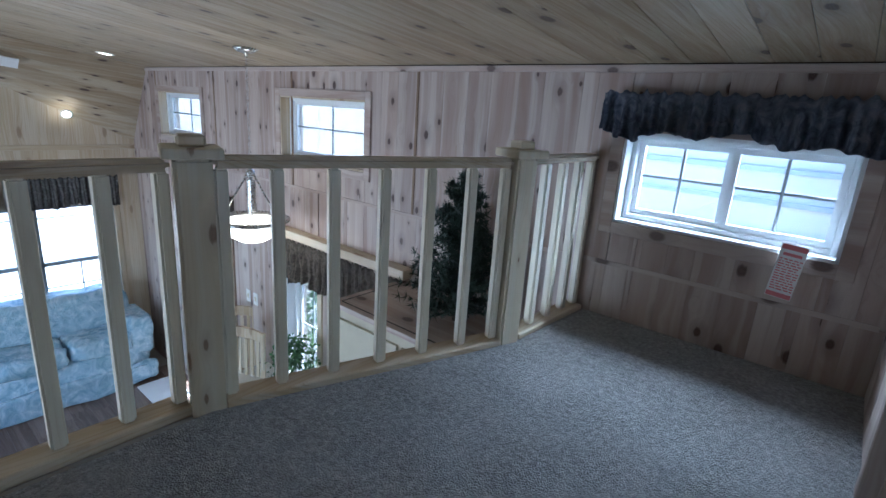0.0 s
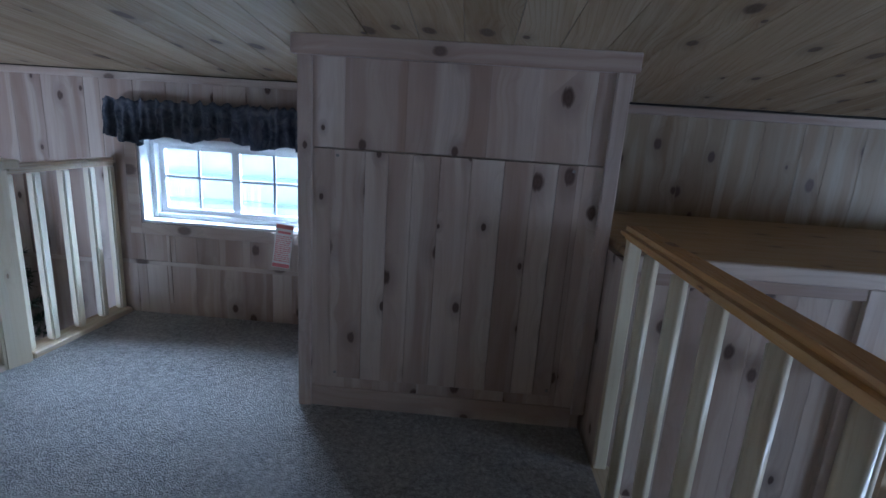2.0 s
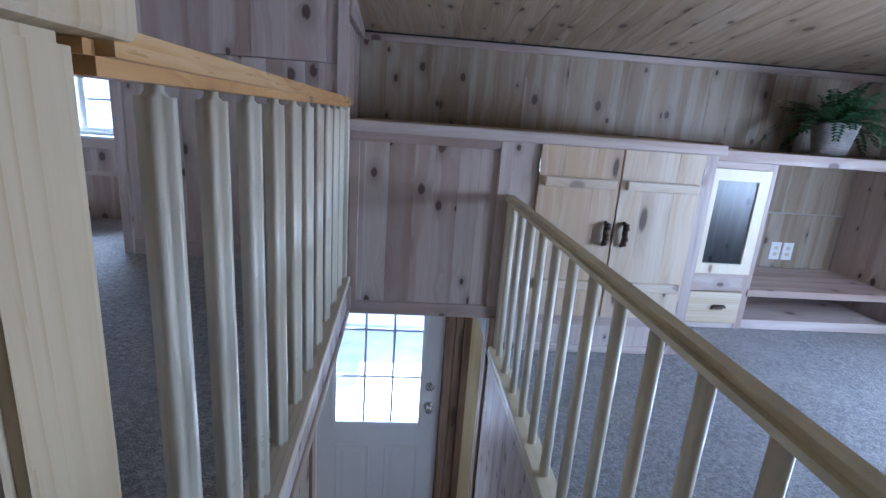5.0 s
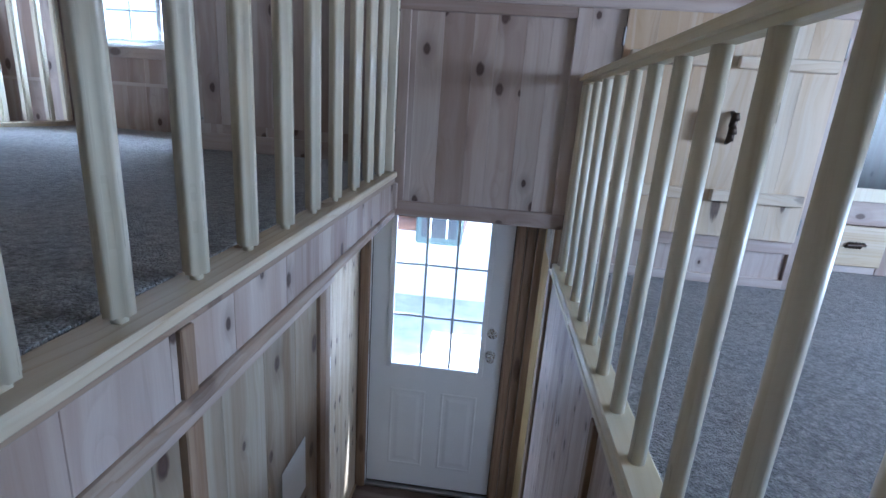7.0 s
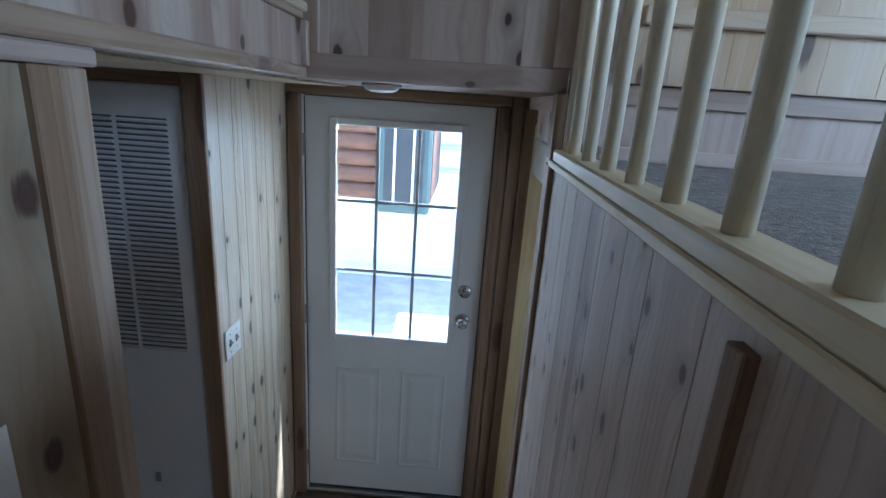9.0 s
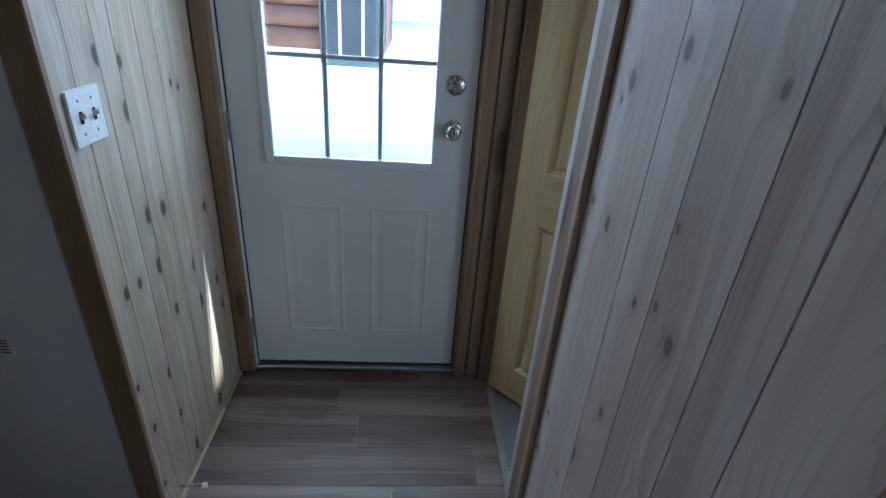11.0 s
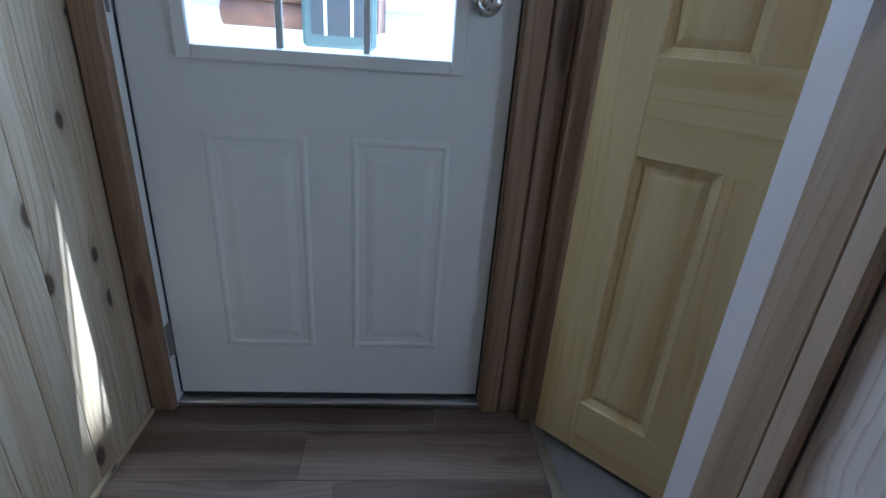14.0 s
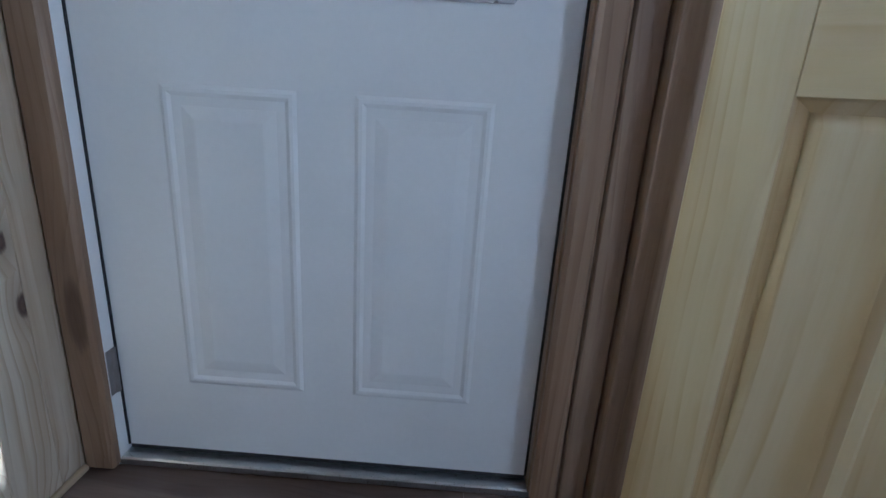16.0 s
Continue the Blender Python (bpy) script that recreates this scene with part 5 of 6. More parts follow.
cab = thing("loft_cabinet", (1.46, FY, LOFT_B), "low built-in pine cabinet with two ledged doors and bronze pulls", "cabinet")
part("body", box(1.03, 1.895, FY + 0.02, WY, LOFT_B, 2.972), wash_z, cab)
part("left_stile", box(0.993, 1.111, FY, FY + 0.022, LOFT_B, 2.972, 0.002), wash_z, cab)
part("right_stile", box(1.839, 1.905, FY, FY + 0.022, LOFT_B, 2.972, 0.002), wash_z, cab)
part("bottom_rail", box(1.106, 1.842, FY - 0.001, FY + 0.022, 2.150, 2.200, 0.002), wash_x, cab)
part("toe_board", box(1.106, 1.835, FY + 0.012, FY + 0.03, 2.04, 2.150), wash_z, cab)
part("base_rail", box(1.035, 1.842, FY - 0.002, FY + 0.022, LOFT_B, 2.045, 0.002), wash_x, cab)
door_tone = wood("cabinet_door_pine", [(0.62, 0.50, 0.36), (0.56, 0.42, 0.28), (0.66, 0.57, 0.45), (0.80, 0.68, 0.54), (0.66, 0.59, 0.50)], knots=0.9, knot_cell=(6, 1.8), grain=0.45, rings=0.22, ring_count=34.0)
door_tone_x = wood("cabinet_ledge_pine", [(0.64, 0.54, 0.42), (0.62, 0.51, 0.38), (0.68, 0.60, 0.48), (0.82, 0.72, 0.60), (0.66, 0.59, 0.50)], grain_axis="x", knots=0.5)
for a, b, hinge_x, pull_x in ((1.112, 1.468, 1.108, 1.432), (1.476, 1.838, 1.841, 1.519)):
    d = part("door", box(a + 0.001, b - 0.001, FY - 0.014, FY - 0.001, 2.203, 2.965), door_tone, cab)
    u = a
    k = 0
    while u < b - 0.01:
        w = min((0.105, 0.14, 0.09, 0.12, 0.10)[k % 5], b - u)
        if b - (u + w) < 0.03:
            w = b - u
        me = board_mesh("plank", "x", FY - 0.018, -1, u, u + w - 0.0003, 2.201, 2.967, door_tone, 0.016, 0.0007)
        place("plank", me, (0, 0, 0), d)
        u += w
        k += 1
    for zz in (2.795, 2.335):
        part("ledge", box(a + 0.022, b - 0.018, FY - 0.042, FY - 0.018, zz, zz + 0.042, 0.004), door_tone_x, d)
    pull = bmesh.new()
    rod((pull_x, FY - 0.018, 2.545), (pull_x, FY - 0.040, 2.558), 0.008, 0.010, bm=pull)
    rod((pull_x, FY - 0.018, 2.65), (pull_x, FY - 0.040, 2.638), 0.008, 0.010, bm=pull)
    for i in range(4):
        z = 2.552 + 0.0235 * i
        rod((pull_x + (0.003 if i % 2 else -0.002), FY - 0.043, z), (pull_x, FY - 0.044, z + 0.027), 0.0135 + 0.0025 * (i % 2), 0.012, bm=pull)
    part("pull", pull, bronze, d, "dark bronze twig-shaped pull", True)
    for zz in (2.26, 2.88):
        part("hinge", rod((hinge_x, FY - 0.012, zz - 0.03), (hinge_x, FY - 0.012, zz + 0.03), 0.006, n=8), pewter, d)
top = thing("cabinet_top", (1.1, -0.52, 2.972), "oiled pine board top over the bulkhead and cabinet", "shelf top")
part("board", box(0.290, 1.925, FY - 0.012, WY - 0.001, 2.988, 3.012, 0.003), shelf_wood, top)
part("front_edge", box(0.290, 1.930, FY - 0.018, FY + 0.004, 2.968, 3.014, 0.004), wash_x, top)
part("end_strip", box(1.912, 1.932, FY + 0.004, WY - 0.001, 3.004, 3.020, 0.003), cedar_x, top, "dark strip at the end of the top")

# shelf unit with a glazed cupboard, drawer and open bays
UY = -0.60
unit = thing("shelf_unit", (2.7, UY, LOFT_B), "built-in pine shelf unit with glazed cupboard, drawer and open shelves", "shelf unit")
part("top_board", box(1.948, 3.46, UY - 0.02, WY - 0.001, 2.955, 2.985, 0.003), shelf_wood, unit)
part("front_rail", box(1.948, 3.46, UY - 0.026, UY + 0.0, 2.93, 2.988, 0.003), wash_x, unit)
part("side_panel", box(3.38, 3.40, UY, WY, LOFT_B, 2.955), wash_z, unit)
part("side_panel", box(2.433, 2.453, UY + 0.004, WY, LOFT_B, 2.955), wash_z, unit)
part("side_panel", box(1.948, 1.963, UY + 0.004, WY, LOFT_B, 2.955), wash_z, unit)
part("stile", box(2.418, 2.468, UY - 0.003, UY + 0.02, LOFT_B, 2.93, 0.002), wash_z, unit)
part("stile", box(3.365, 3.415, UY - 0.003, UY + 0.02, LOFT_B, 2.93, 0.002), wash_z, unit)
part("shelf", box(2.453, 3.38, UY - 0.012, WY, 2.206, 2.246, 0.003), wash_x, unit)
part("bottom_board", box(2.453, 3.38, UY + 0.03, WY, 2.03, 2.06), wash_x, unit)
part("toe_board", box(1.958, 3.415, UY + 0.001, UY + 0.02, LOFT_B, 2.065, 0.002), wash_x, unit)
part("divider", box(1.963, 2.418, UY + 0.004, WY, 2.28, 2.30), wash_x, unit)
part("backing", box(1.963, 2.433, -0.14, -0.13, 2.05, 2.95), wash_z, unit)
gd = part("glazed_door", wall_with_holes(bmesh.new(), "x", UY - 0.022, UY - 0.001, 2.092, 2.428, 2.334, 2.892, [(2.147, 2.370, 2.390, 2.832)]), pale_newel, unit)
gp = bmesh.new()
nr = 44
cols_ = []
for i in range(nr * 2 + 1):
    xx = 2.147 + 0.223 * i / (nr * 2)
    yy = UY - 0.012 - (0.0025 if i % 2 else 0.0)
    cols_.append([gp.verts.new((xx, yy, 2.39)), gp.verts.new((xx, yy, 2.832))])
for p, q in zip(cols_, cols_[1:]):
    gp.faces.new((p[0], q[0], q[1], p[1]))
part("ribbed_pane", gp, ribbed, gd, "ribbed grey glass pane", True)
part("head_rail", box(1.964, 2.420, UY - 0.004, UY + 0.02, 2.894, 2.9295, 0.002), wash_x, unit)
part("stile", box(1.964, 2.088, UY - 0.004, UY + 0.02, LOFT_B, 2.8935, 0.002), wash_z, unit)
part("mid_rail", box(1.998, 2.418, UY - 0.006, UY + 0.02, 2.229, 2.333, 0.002), wash_x, unit)
dr = part("drawer", box(2.008, 2.420, UY - 0.02, UY - 0.001, 2.046, 2.226, 0.004), pine_x, unit)
pb = bmesh.new()
for k in range(5):
    rod((2.258 + 0.014 * k, UY - 0.02, 2.13), (2.264 + 0.014 * k, UY - 0.032, 2.155), 0.006, 0.007, n=8, bm=pb)
rod((2.253, UY - 0.034, 2.142), (2.328, UY - 0.034, 2.146), 0.006, bm=pb)
part("drawer_pull", pb, bronze, dr, "dark bronze drawer pull")
for xx in (2.965, 3.05):
    o = thing("outlet", (xx, WY, 2.33), "white outlet plate on the boarded back", "outlet", "outlets")
    part("plate", box(xx - 0.036, xx + 0.036, WY - 0.006, WY, 2.30, 2.415, 0.002), white_plastic, o)
    for zz in (2.337, 2.378):
        part("socket", box(xx - 0.013, xx + 0.013, WY - 0.0075, WY - 0.005, zz - 0.011, zz + 0.011), cream, o)


# ---- plants ----
def frond(bm, base, direction, length, droop, leaf, r, pairs=16):
    d = Vector(direction).normalized()
    p = Vector(base)
    step = length / pairs
    for k in range(pairs):
        f = k / pairs
        d = (d + Vector((0, 0, -droop * step * (0.5 + f)))).normalized()
        q = p + d * step
        side_v = d.cross(Vector((0, 0, 1)))
        side_v = side_v.normalized() if side_v.length > 0.01 else Vector((1, 0, 0))
        upv = side_v.cross(d)
        a = [bm.verts.new(v) for v in (p + side_v * 0.001, p - side_v * 0.001, q - side_v * 0.001, q + side_v * 0.001)]
        bm.faces.new(a)
        ll = leaf * (0.35 + 0.65 * math.sin(math.pi * min(1, 0.12 + f * 0.9))) * r.uniform(0.85, 1.15)
        for s in (-1, 1):
            tip = p + side_v * s * ll + d * ll * 0.35 + upv * ll * r.uniform(-0.25, 0.1)
            w = d * (step * 0.52)
            mid = p.lerp(tip, 0.5) + upv * ll * 0.1
            bm.faces.new([bm.verts.new(v) for v in (p - w * 0.3, mid - w, tip, mid + w)])
        p = q


def fern_plant(at):
    r = random.Random(5)
    t = thing("fern", at, "green fern in a woven whitewashed pot on the shelf", "plant")
    pot = bmesh.new()
    for k in range(12):
        z0, z1 = k * 0.0145, (k + 1) * 0.0145
        r0 = 0.08 + 0.034 * k / 12
        lathe([(r0, z0), (r0 + 0.004, z0 + 0.006), (r0 + 0.001, z1)], at, 40, bm=pot)
    lathe([(0, 0), (0.08, 0)], at, 40, bm=pot)
    lathe([(0.113, 0.174), (0.119, 0.180), (0.108, 0.182), (0.10, 0.145), (0, 0.145)], at, 40, bm=pot)
    part("pot", pot, basket, t, "woven whitewashed pot", True)
    bm = bmesh.new()
    for k in range(64):
        a = r.uniform(0, 2 * math.pi)
        el = r.uniform(0.15, 1.25)
        frond(bm, Vector(at) + Vector((0.05 * math.cos(a) * r.random(), 0.05 * math.sin(a) * r.random(), 0.155)), (math.cos(a) * math.cos(el), math.sin(a) * math.cos(el), math.sin(el)),
              r.uniform(0.20, 0.42), r.uniform(3, 7), 0.045, r)
    part("fronds", bm, fern, t, "arching green fronds")


fern_plant((2.92, -0.37, 2.986))


def spruce_tree(at, h, rad, seed, label, mat_n, frosted=0.15, layers=15):
    r = random.Random(seed)
    t = thing("artificial_spruce", at, label, "tree")
    part("trunk", rod(at, Vector(at) + Vector((0, 0, h * 0.97)), 0.018, 0.004, 8), bark, t)
    bm, bl = bmesh.new(), bmesh.new()
    for i in range(layers):
        f = i / layers
        z = h * (0.06 + 0.9 * f)
        reach = rad * (1 - f) ** 0.8 + 0.03
        for k in range(int(16 * (1 - f) + 6)):
            a = r.uniform(0, 2 * math.pi)
            le = reach * r.uniform(0.65, 1.1)
            d = Vector((math.cos(a), math.sin(a), r.uniform(0.15, 0.55))).normalized()
            p0 = Vector(at) + Vector((0, 0, z))
            segs = 9
            for s in range(segs):
                p = p0 + d * le * (s + 0.5) / segs
                tgt = bl if (s >= segs - 2 and r.random() < frosted) else bm
                for _ in range(13):
                    n = Vector((r.gauss(0, 1), r.gauss(0, 1), r.gauss(0, 1)))
                    n = (n - d * n.dot(d) * 0.4 + d * 0.8).normalized()
                    ln = r.uniform(0.025, 0.05)
                    w = n.cross(Vector((r.gauss(0, 1), r.gauss(0, 1), r.gauss(0, 1)))).normalized() * 0.0034
                    tgt.faces.new([tgt.verts.new(v) for v in (p - w, p + w, p + n * ln)])
    part("needles", bm, mat_n, t, "dense dark green needles")
    part("frosting", bl, spruce_light, t, "pale frosted branch tips")["kind"] = "stuff"


spruce_tree(Vector((-2.38, -0.34, 2.152)), 0.84, 0.29, 7, "dark green artificial spruce with frosted tips on a cabinet top", spruce)

# ---- the room below ----
kc = thing("tall_kitchen_cabinet", (-2.4, -0.4, FLOOR), "tall cream kitchen cabinet with a pine top and dark inlay line", "cabinet")
part("body", box(-3.00, -1.95, -0.64, -0.10, FLOOR, 2.115), cream, kc)
part("top_board", box(-3.03, -1.93, -0.665, -0.10, 2.118, 2.150, 0.003), wash_x, kc)
part("inlay_line", box(-2.985, -1.95, -0.628, -0.620, 2.1505, 2.152), inlay, kc)
part("inlay_line", box(-2.985, -2.977, -0.620, -0.11, 2.1505, 2.152), inlay, kc)
for a in (-2.98, -2.47):
    d = part("door", box(a, a + 0.48, -0.66, -0.642, 0.2, 2.06, 0.003), cream, kc)
    part("knob", rod((a + 0.04, -0.66, 1.2), (a + 0.04, -0.69, 1.2), 0.014, n=10), bronze, d)
part("corner_post", box(-3.03, -2.985, -0.665, -0.63, FLOOR, 2.118, 0.002), cedar_z, kc)

lamp = thing("pendant_lamp", (-4.03, -0.57, 2.27), "brushed metal bowl pendant lamp on a chain, lit", "pendant lamp")
LX, LY = -4.03, -0.57
part("canopy", lathe([(0, 0.0), (0.078, 0.0), (0.075, -0.012), (0.05, -0.028), (0.012, -0.035), (0.008, -0.06), (0, -0.06)], (LX, LY, ceil_z(LY) + 0.002), 28), steel, lamp, smooth=True)
chain = bmesh.new()
z = ceil_z(LY) - 0.05
k = 0
while z > 2.80:
    tor = []
    n1, n2 = 10, 5
    for i in range(n1):
        a = 2 * math.pi * i / n1
        cx_, cz_ = 0.008 * math.cos(a), 0.020 * math.sin(a)
        ring = []
        for j in range(n2):
            b2 = 2 * math.pi * j / n2
            rr = 0.0019 * math.cos(b2)
            px, py, pz = cx_ * (1 + rr / 0.008), 0.0019 * math.sin(b2), cz_ * (1 + rr / 0.021)
            ring.append(chain.verts.new((LX + (px if k % 2 else py), LY + (py if k % 2 else px), z + pz)))
        tor.append(ring)
    for i in range(n1):
        for j in range(n2):
            chain.faces.new((tor[i][j], tor[(i + 1) % n1][j], tor[(i + 1) % n1][(j + 1) % n2], tor[i][(j + 1) % n2]))
    z -= 0.034
    k += 1
part("chain", chain, steel, lamp, "", True)
part("hub", lathe([(0, 0.06), (0.012, 0.05), (0.012, 0.02), (0.03, 0.01), (0.03, -0.02), (0.012, -0.035), (0.01, -0.06), (0, -0.06)], (LX, LY, 2.745), 20), steel, lamp, smooth=True)
for k in range(3):
    a = 2 * math.pi * k / 3 + 0.4
    part("arm", rod((LX + 0.02 * math.cos(a), LY + 0.02 * math.sin(a), 2.74), (LX + 0.225 * math.cos(a), LY + 0.225 * math.sin(a), 2.425), 0.006, n=8), steel, lamp)
part("rim", lathe([(0.19, 2.425), (0.235, 2.438), (0.252, 2.43), (0.25, 2.415), (0.215, 2.402), (0.19, 2.405)], (LX, LY, 0), 36), steel, lamp, smooth=True)
part("bowl", lathe([(0.205, 2.41), (0.19, 2.36), (0.15, 2.31), (0.09, 2.275), (0.0, 2.262)], (LX, LY, 0), 36), lamp_glass, lamp, "glowing frosted glass bowl", True)
part("bowl_inner", lathe([(0, 2.345), (0.03, 2.345), (0.03, 2.70), (0, 2.70)], (LX, LY, 0), 10), steel, lamp)

# couch in plastic
couch = thing("couch", (-7.0, -1.35, FLOOR), "three-seat couch wrapped in clear plastic sheeting", "couch")


def puffy(x0, x1, y0, y1, z0, z1, seed, amp=0.03):
    b = box(x0, x1, y0, y1, z0, z1)
    bmesh.ops.subdivide_edges(b, edges=b.edges[:], cuts=9, use_grid_fill=True)
    for v in b.verts:
        c = Vector(((v.co.x - (x0 + x1) / 2) / (x1 - x0), (v.co.y - (y0 + y1) / 2) / (y1 - y0), (v.co.z - (z0 + z1) / 2) / (z1 - z0)))
        m_ = max(abs(c.x), abs(c.y), abs(c.z)) * 2
        rd = (abs(c.x * 2) ** 6 + abs(c.y * 2) ** 6 + abs(c.z * 2) ** 6) ** (1 / 6)
        k_ = (m_ / rd) if rd > 0 else 1
        v.co = Vector(((x0 + x1) / 2, (y0 + y1) / 2, (z0 + z1) / 2)) + Vector((c.x * (x1 - x0), c.y * (y1 - y0), c.z * (z1 - z0))) * k_
        v.co += noise.noise_vector(v.co * 5 + Vector((seed, 0, 0))) * amp + noise.noise_vector(v.co * 14 + Vector((seed, 5, 0))) * amp * 0.45
    return b


part("base", puffy(-7.42, -6.72, -2.5, -0.36, 0.05, 0.45, 1), couch_cloth, couch, smooth=True)
part("backrest", puffy(-7.47, -7.15, -2.45, -0.42, 0.4, 1.03, 2), couch_cloth, couch, smooth=True)
part("armrest", puffy(-7.42, -6.74, -0.60, -0.32, 0.3, 0.74, 3), couch_cloth, couch, smooth=True)
for k in range(3):
    part("seat_cushion", puffy(-7.25, -6.70, -2.4 + 0.62 * k, -1.79 + 0.62 * k, 0.42, 0.62, 4 + k, 0.035), couch_cloth, couch, smooth=True)
part("sheet_hem", puffy(-6.76, -6.66, -2.5, -0.34, -0.015, 0.24, 9, 0.045), couch_cloth, couch, "crumpled plastic hem", True)
# white slab paints the window glare on the planks before the couch
tagged(part("floor_mat", box(-6.62, -6.05, -0.62, -0.25, FLOOR + 0.001, FLOOR + 0.02, 0.006), paper), "white sheet standing in for daylight glare on the floor planks", "packing sheet")


def slat_chair(at, turn):
    t = thing("dining_chair", at, "tall pale pine slat-back bar chair at the table", "chair", "dining chairs")
    m = Matrix.Translation(at) @ Matrix.Rotation(turn, 4, "Z") @ Matrix.Diagonal((1, 1, 1.09, 1))

    def put(nm, b):
        bmesh.ops.transform(b, matrix=m, verts=b.verts[:])
        part(nm, b, pine_z, t)
    put("seat", box(-0.21, 0.21, -0.21, 0.21, 0.68, 0.71, 0.008, seg=2))
    for sx in (-0.19, 0.19):
        put("leg", box(sx - 0.018, sx + 0.018, 0.17, 0.206, 0, 0.68, 0.004))
        put("leg", beam((sx, -0.19, 0), (sx, -0.24, 1.26), 0.034, 0.034, 0.004, up=(0, 1, 0)))
    for sx in (-0.19, 0.19):
        put("stretcher", box(sx - 0.011, sx + 0.011, -0.2, 0.18, 0.25, 0.275, 0.003))
    put("footrest", box(-0.18, 0.18, 0.176, 0.2, 0.2, 0.23, 0.003))
    top_r = bmesh.new()
    for i in range(9):
        a0, a1 = -0.2 + 0.4 * i / 9, -0.2 + 0.4 * (i + 1) / 9
        b0, b1 = 0.035 * (1 - (a0 / 0.2) ** 2), 0.035 * (1 - (a1 / 0.2) ** 2)
        vs = [top_r.verts.new(p) for p in ((a0, -0.255, 1.17 + b0), (a1, -0.255, 1.17 + b1), (a1, -0.255, 1.25 + b1), (a0, -0.255, 1.25 + b0), (a0, -0.23, 1.17 + b0), (a1, -0.23, 1.17 + b1), (a1, -0.23, 1.25 + b1), (a0, -0.23, 1.25 + b0))]
        for f_ in ((0, 1, 2, 3), (4, 7, 6, 5), (3, 2, 6, 7), (0, 4, 5, 1)):
            top_r.faces.new([vs[q] for q in f_])
    put("top_rail", top_r)
    for i in range(6):
        sx = -0.14 + 0.28 * i / 5
        put("slat", beam((sx, -0.215, 0.71), (sx, -0.242, 1.19), 0.028, 0.012, 0.002, up=(0, 1, 0)))
    return t


c1 = slat_chair((-4.82, -0.37, FLOOR), radians(-118))
copy_thing(c1, Matrix.Translation((-4.45, -0.62, FLOOR)) @ Matrix.Rotation(radians(-35), 4, "Z"))
tb = thing("dining_table", (-4.35, -0.5, FLOOR), "small bar-height dining table with a pale top", "table")
part("tabletop", box(-4.62, -3.75, -0.72, -0.16, 0.92, 0.95, 0.006), table_white, tb)
for sx in (-4.56, -3.81):
    for sy in (-0.66, -0.22):
        part("leg", box(sx - 0.025, sx + 0.025, sy - 0.025, sy + 0.025, FLOOR, 0.92, 0.004), pine_z, tb)


def shrub_plant(at, h, rad, seed):
    r = random.Random(seed)
    t = thing("potted_shrub", at, "small leafy green shrub in a pale pot on the table", "plant")
    part("pot", lathe([(0, 0), (0.06, 0), (0.08, 0.12), (0.085, 0.13), (0.075, 0.13), (0.07, 0.10), (0, 0.10)], at, 24), basket, t, smooth=True)
    bm = bmesh.new()
    for k in range(900):
        a, e, q = r.uniform(0, 6.28), r.uniform(-0.6, 1.5), r.random() ** 0.5
        p = Vector(at) + Vector((rad * q * math.cos(a) * math.cos(e), rad * q * math.sin(a) * math.cos(e), 0.13 + (h - 0.13) * (0.35 + 0.6 * q * math.sin(e))))
        d = Vector((r.gauss(0, 1), r.gauss(0, 1), r.gauss(0.3, 1))).normalized() * 0.032
        w = d.cross(Vector((r.gauss(0, 1), r.gauss(0, 1), r.gauss(0, 1)))).normalized() * 0.011
        bm.faces.new([bm.verts.new(v) for v in (p, p + d * 0.5 + w, p + d, p + d * 0.5 - w)])
    part("leaves", bm, shrub, t)


shrub_plant(Vector((-3.96, -0.30, 0.95)), 0.55, 0.21, 12)
for xx in (-4.99, -4.865):
    o = thing("outlet", (xx, WY, 1.46), "white outlet plate on the panelled wall", "outlet", "outlets")
    part("plate", box(xx - 0.036, xx + 0.036, WY - 0.006, WY, 1.40, 1.52, 0.002), white_plastic, o)
    part("socket", box(xx - 0.013, xx + 0.013, WY - 0.0075, WY - 0.005, 1.44, 1.48), cream, o)

# price tag hanging from the loft window sill
tag = thing("paper_tag", (-1.012, WY - 0.02, 2.64), "white and red printed paper tag hanging from the window sill", "paper tag")
TM = Matrix.Translation((-1.008, WY - 0.022, 2.842)) @ Matrix.Rotation(radians(5), 4, "Y") @ Matrix.Rotation(radians(-6), 4, "X")


def in_tag(b):
    bmesh.ops.transform(b, matrix=TM, verts=b.verts[:])
    return b


part("sheet", in_tag(box(-0.042, 0.042, -0.0005, 0.0005, -0.205, 0.0)), paper, tag)
part("red_band", in_tag(box(-0.040, 0.040, -0.0012, -0.0004, -0.022, -0.004)), red_ink, tag, "red printed band")
part("red_band", in_tag(box(-0.040, 0.040, -0.0012, -0.0004, -0.203, -0.186)), red_ink, tag, "red printed band")
part("header_bars", in_tag(box(-0.030, 0.030, -0.0011, -0.0004, -0.045, -0.034)), red_ink, tag)
rr = random.Random(3)
for i in range(13):
    zz = -0.058 - i * 0.0096
    a = -0.036
    while a < 0.03:
        w = rr.uniform(0.006, 0.02)
        part("text_bar", in_tag(box(a, min(a + w, 0.037), -0.0011, -0.0004, zz - 0.0022, zz + 0.0022)), red_ink, tag)
        a += w + 0.004
part("hook", in_tag(rod((0, 0, -0.004), (0.0, 0.015, 0.012), 0.002, n=6)), white_plastic, tag)

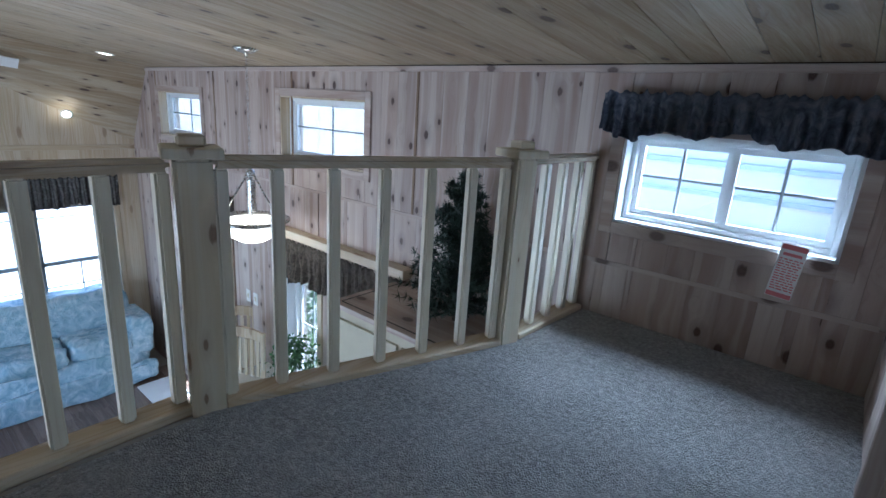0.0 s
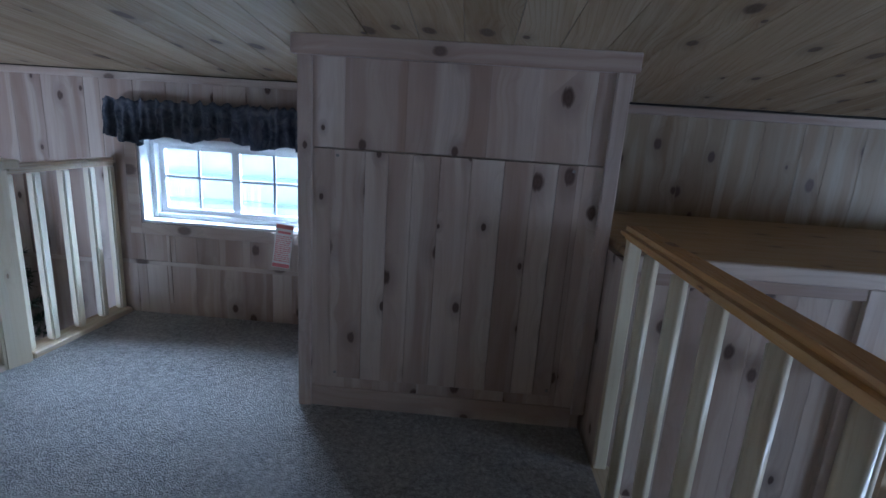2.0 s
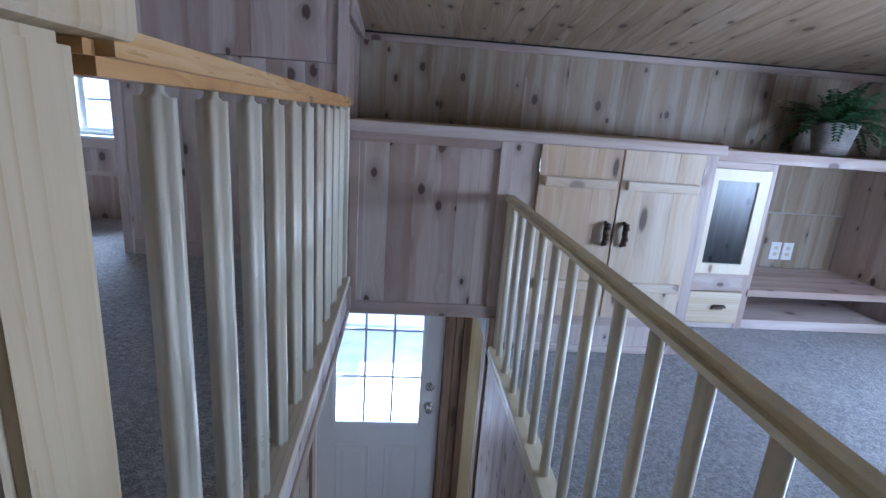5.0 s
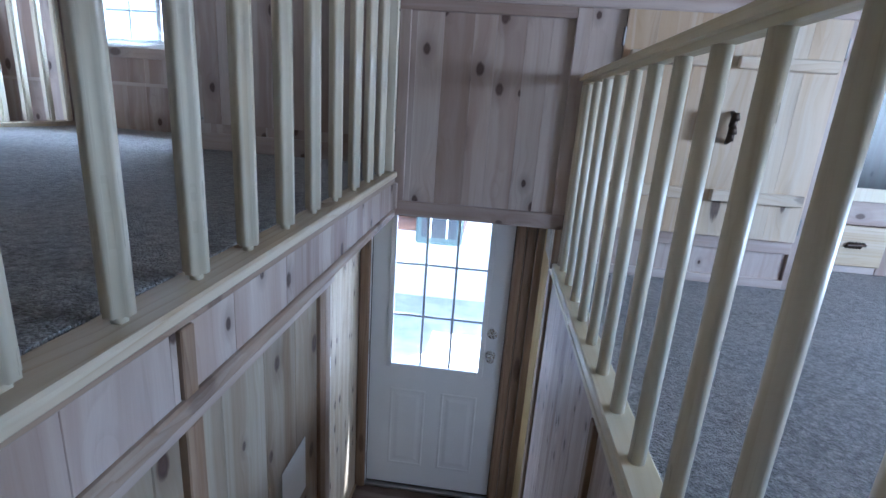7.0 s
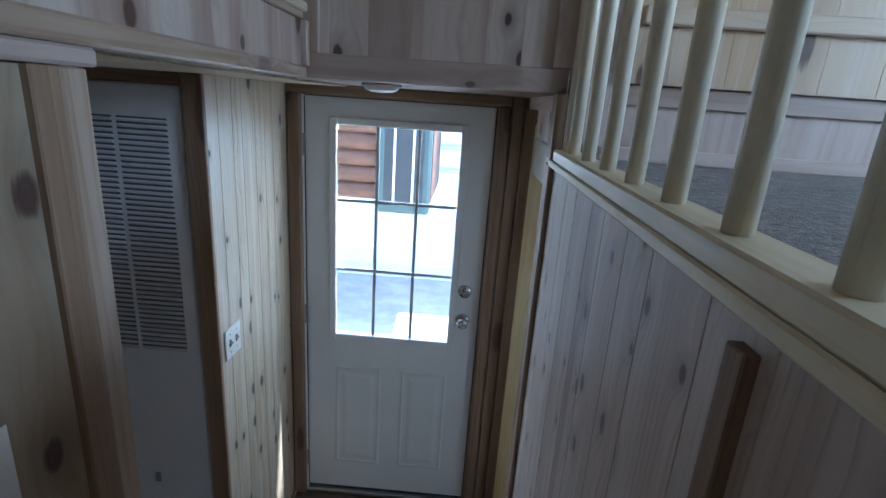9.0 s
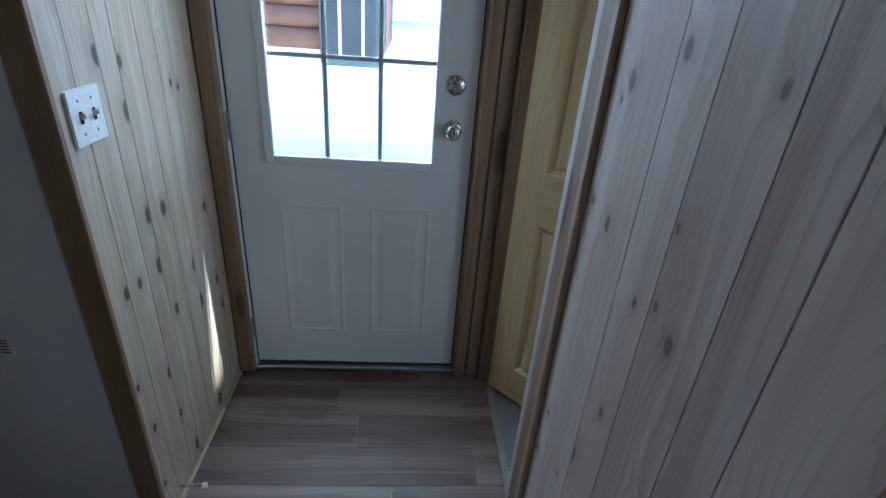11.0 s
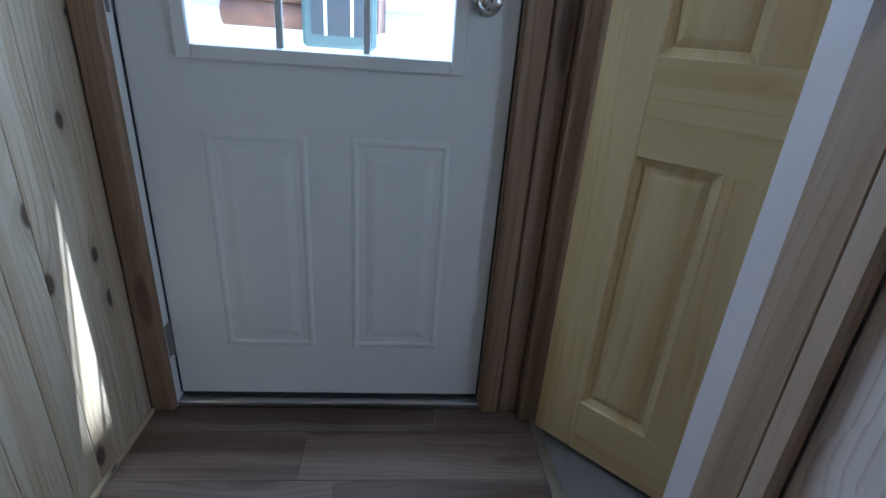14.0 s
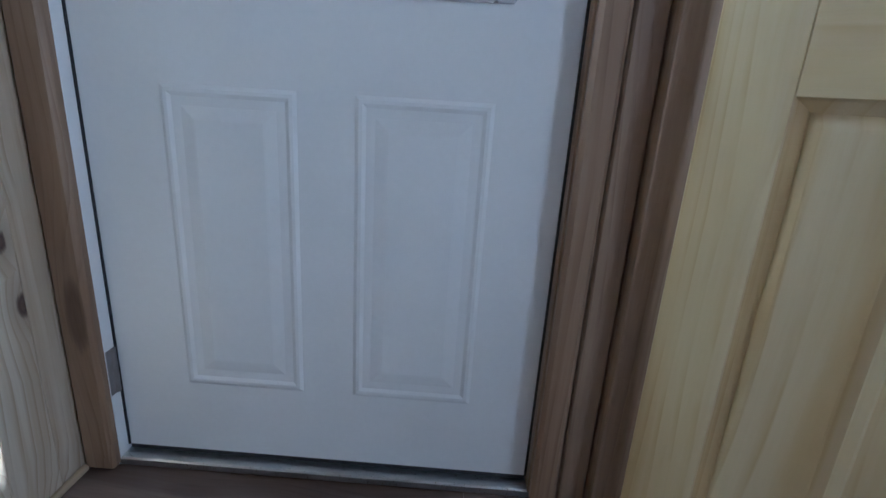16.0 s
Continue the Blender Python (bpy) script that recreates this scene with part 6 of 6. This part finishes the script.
# ---- outside ----
structure("ground", box(-400, 400, -400, 400, -0.75, -0.62), grass, "flat pale gravel ground reaching the horizon", "ground")
structure("deck", box(-1.6, 2.6, OUT + 0.02, 1.7, -0.35, -0.08), deck_wood, "grey wooden deck outside the entry", "deck")
# unseen slab, added to trim the sun on the hall wall to a streak
structure("porch_roof", box(0.45, 2.6, OUT + 0.005, 0.65, 2.44, 2.50), siding_grey, "added unseen slab outside that limits the sun through the entry door", "roof")
nb = thing("neighbour_cabin", (1.5, 5.2, -0.62), "white-sided park cabin with a brown log end across the lane", "house")
wall_n = bmesh.new()
for i in range(26):
    z = -0.4 + 0.17 * i
    vs = [wall_n.verts.new(p) for p in ((-9.0, 5.2, z), (9.0, 5.2, z), (9.0, 5.17, z + 0.0), (-9.0, 5.17, z), (-9.0, 5.195, z + 0.17), (9.0, 5.195, z + 0.17))]
    wall_n.faces.new((vs[3], vs[2], vs[5], vs[4]))
    wall_n.faces.new((vs[0], vs[1], vs[2], vs[3]))
part("wall", wall_n, siding, nb)
part("wall_core", box(-9.0, 9.0, 5.2, 9.0, -0.62, 4.1), siding, nb)
part("roof", box(-9.4, 9.4, 4.8, 9.4, 4.1, 4.3), siding_grey, nb)
for z in (1.1, 1.45, 1.95, 2.35, 2.75, 3.05):
    part("trim_band", box(-9.0, 9.0, 5.10, 5.165, z, z + 0.06), band_blue, nb)
lg = bmesh.new()
for i in range(13):
    rod((-0.95, 3.6, 1.05 + 0.19 * i), (0.0, 3.6, 1.05 + 0.19 * i), 0.105, n=14, bm=lg)
part("log_wall", lg, log_brown, nb, "brown round log wall", True)
part("log_core", box(-0.95, 0.36, 3.6, 5.2, 0.95, 3.4), log_brown, nb)
wf = part("window", box(-0.27, 0.35, 3.44, 3.6, 0.82, 2.55, 0.03), green_frame, nb, "dark green framed window")
part("pane", box(-0.19, 0.27, 3.43, 3.442, 0.92, 2.5), dark_pane, wf)
for a in (-0.07, 0.15):
    part("sash_bar", box(a - 0.012, a + 0.012, 3.42, 3.432, 0.92, 2.5), siding, wf)
hedge = bmesh.new()
r = random.Random(9)
for k in range(5000):
    p = Vector((r.uniform(-12, -2.4), r.uniform(2.4, 4.4), 0))
    p.z = -0.6 + r.random() ** 0.7 * (1.9 + 0.5 * math.sin(p.x * 2))
    d = Vector((r.gauss(0, 1), r.gauss(0, 1), r.gauss(0.3, 1))).normalized() * r.uniform(0.06, 0.12)
    w = d.cross(Vector((r.gauss(0, 1), r.gauss(0, 1), r.gauss(0, 1)))).normalized() * 0.035
    hedge.faces.new([hedge.verts.new(v) for v in (p, p + d * 0.5 + w, p + d, p + d * 0.5 - w)])
for k in range(5200):
    p = Vector((r.uniform(-7.0, -2.6), r.uniform(0.3, 2.2), 0))
    p.z = -0.6 + r.random() ** 0.7 * (1.0 + 0.35 * math.sin(p.x * 3 + p.y * 2))
    d = Vector((r.gauss(0, 1), r.gauss(0, 1), r.gauss(0.3, 1))).normalized() * r.uniform(0.05, 0.09)
    w = d.cross(Vector((r.gauss(0, 1), r.gauss(0, 1), r.gauss(0, 1)))).normalized() * 0.028
    hedge.faces.new([hedge.verts.new(v) for v in (p, p + d * 0.5 + w, p + d, p + d * 0.5 - w)])
tagged(part("hedge", hedge, hedge_leaf), "leafy green hedge outside the kitchen window", "hedge", kind="stuff")

# ---- floor planks, last ----
rnd = random.Random(77)
ROW = 0.163


def vinyl_board(x0, x1, y0, y1):
    return box(x0 + 0.0006, x1 - 0.0006, y0 + 0.0006, y1 - 0.0006, FLOOR - 0.006, FLOOR - rnd.uniform(0, 0.0005), 0.0008)


far = bmesh.new()
y = -0.02
row = 0
joints = {0: 0.735, 1: 1.6, 2: 0.472, 3: -0.3, 4: 0.62, 5: 0.2}
while y > -4.7:
    y0 = max(y - (0.105 if row == 0 else ROW), SOUTH)
    x = joints.get(row, rnd.uniform(-0.5, 0.9)) - 1.22 * 7
    while x < X_EAST:
        a, b = max(x, X_END), min(x + 1.22, X_EAST)
        if b - a > 0.02:
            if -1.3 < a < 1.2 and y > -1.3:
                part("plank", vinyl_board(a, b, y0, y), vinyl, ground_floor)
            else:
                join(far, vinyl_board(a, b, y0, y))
        x += 1.22
    y = y0
    row += 1
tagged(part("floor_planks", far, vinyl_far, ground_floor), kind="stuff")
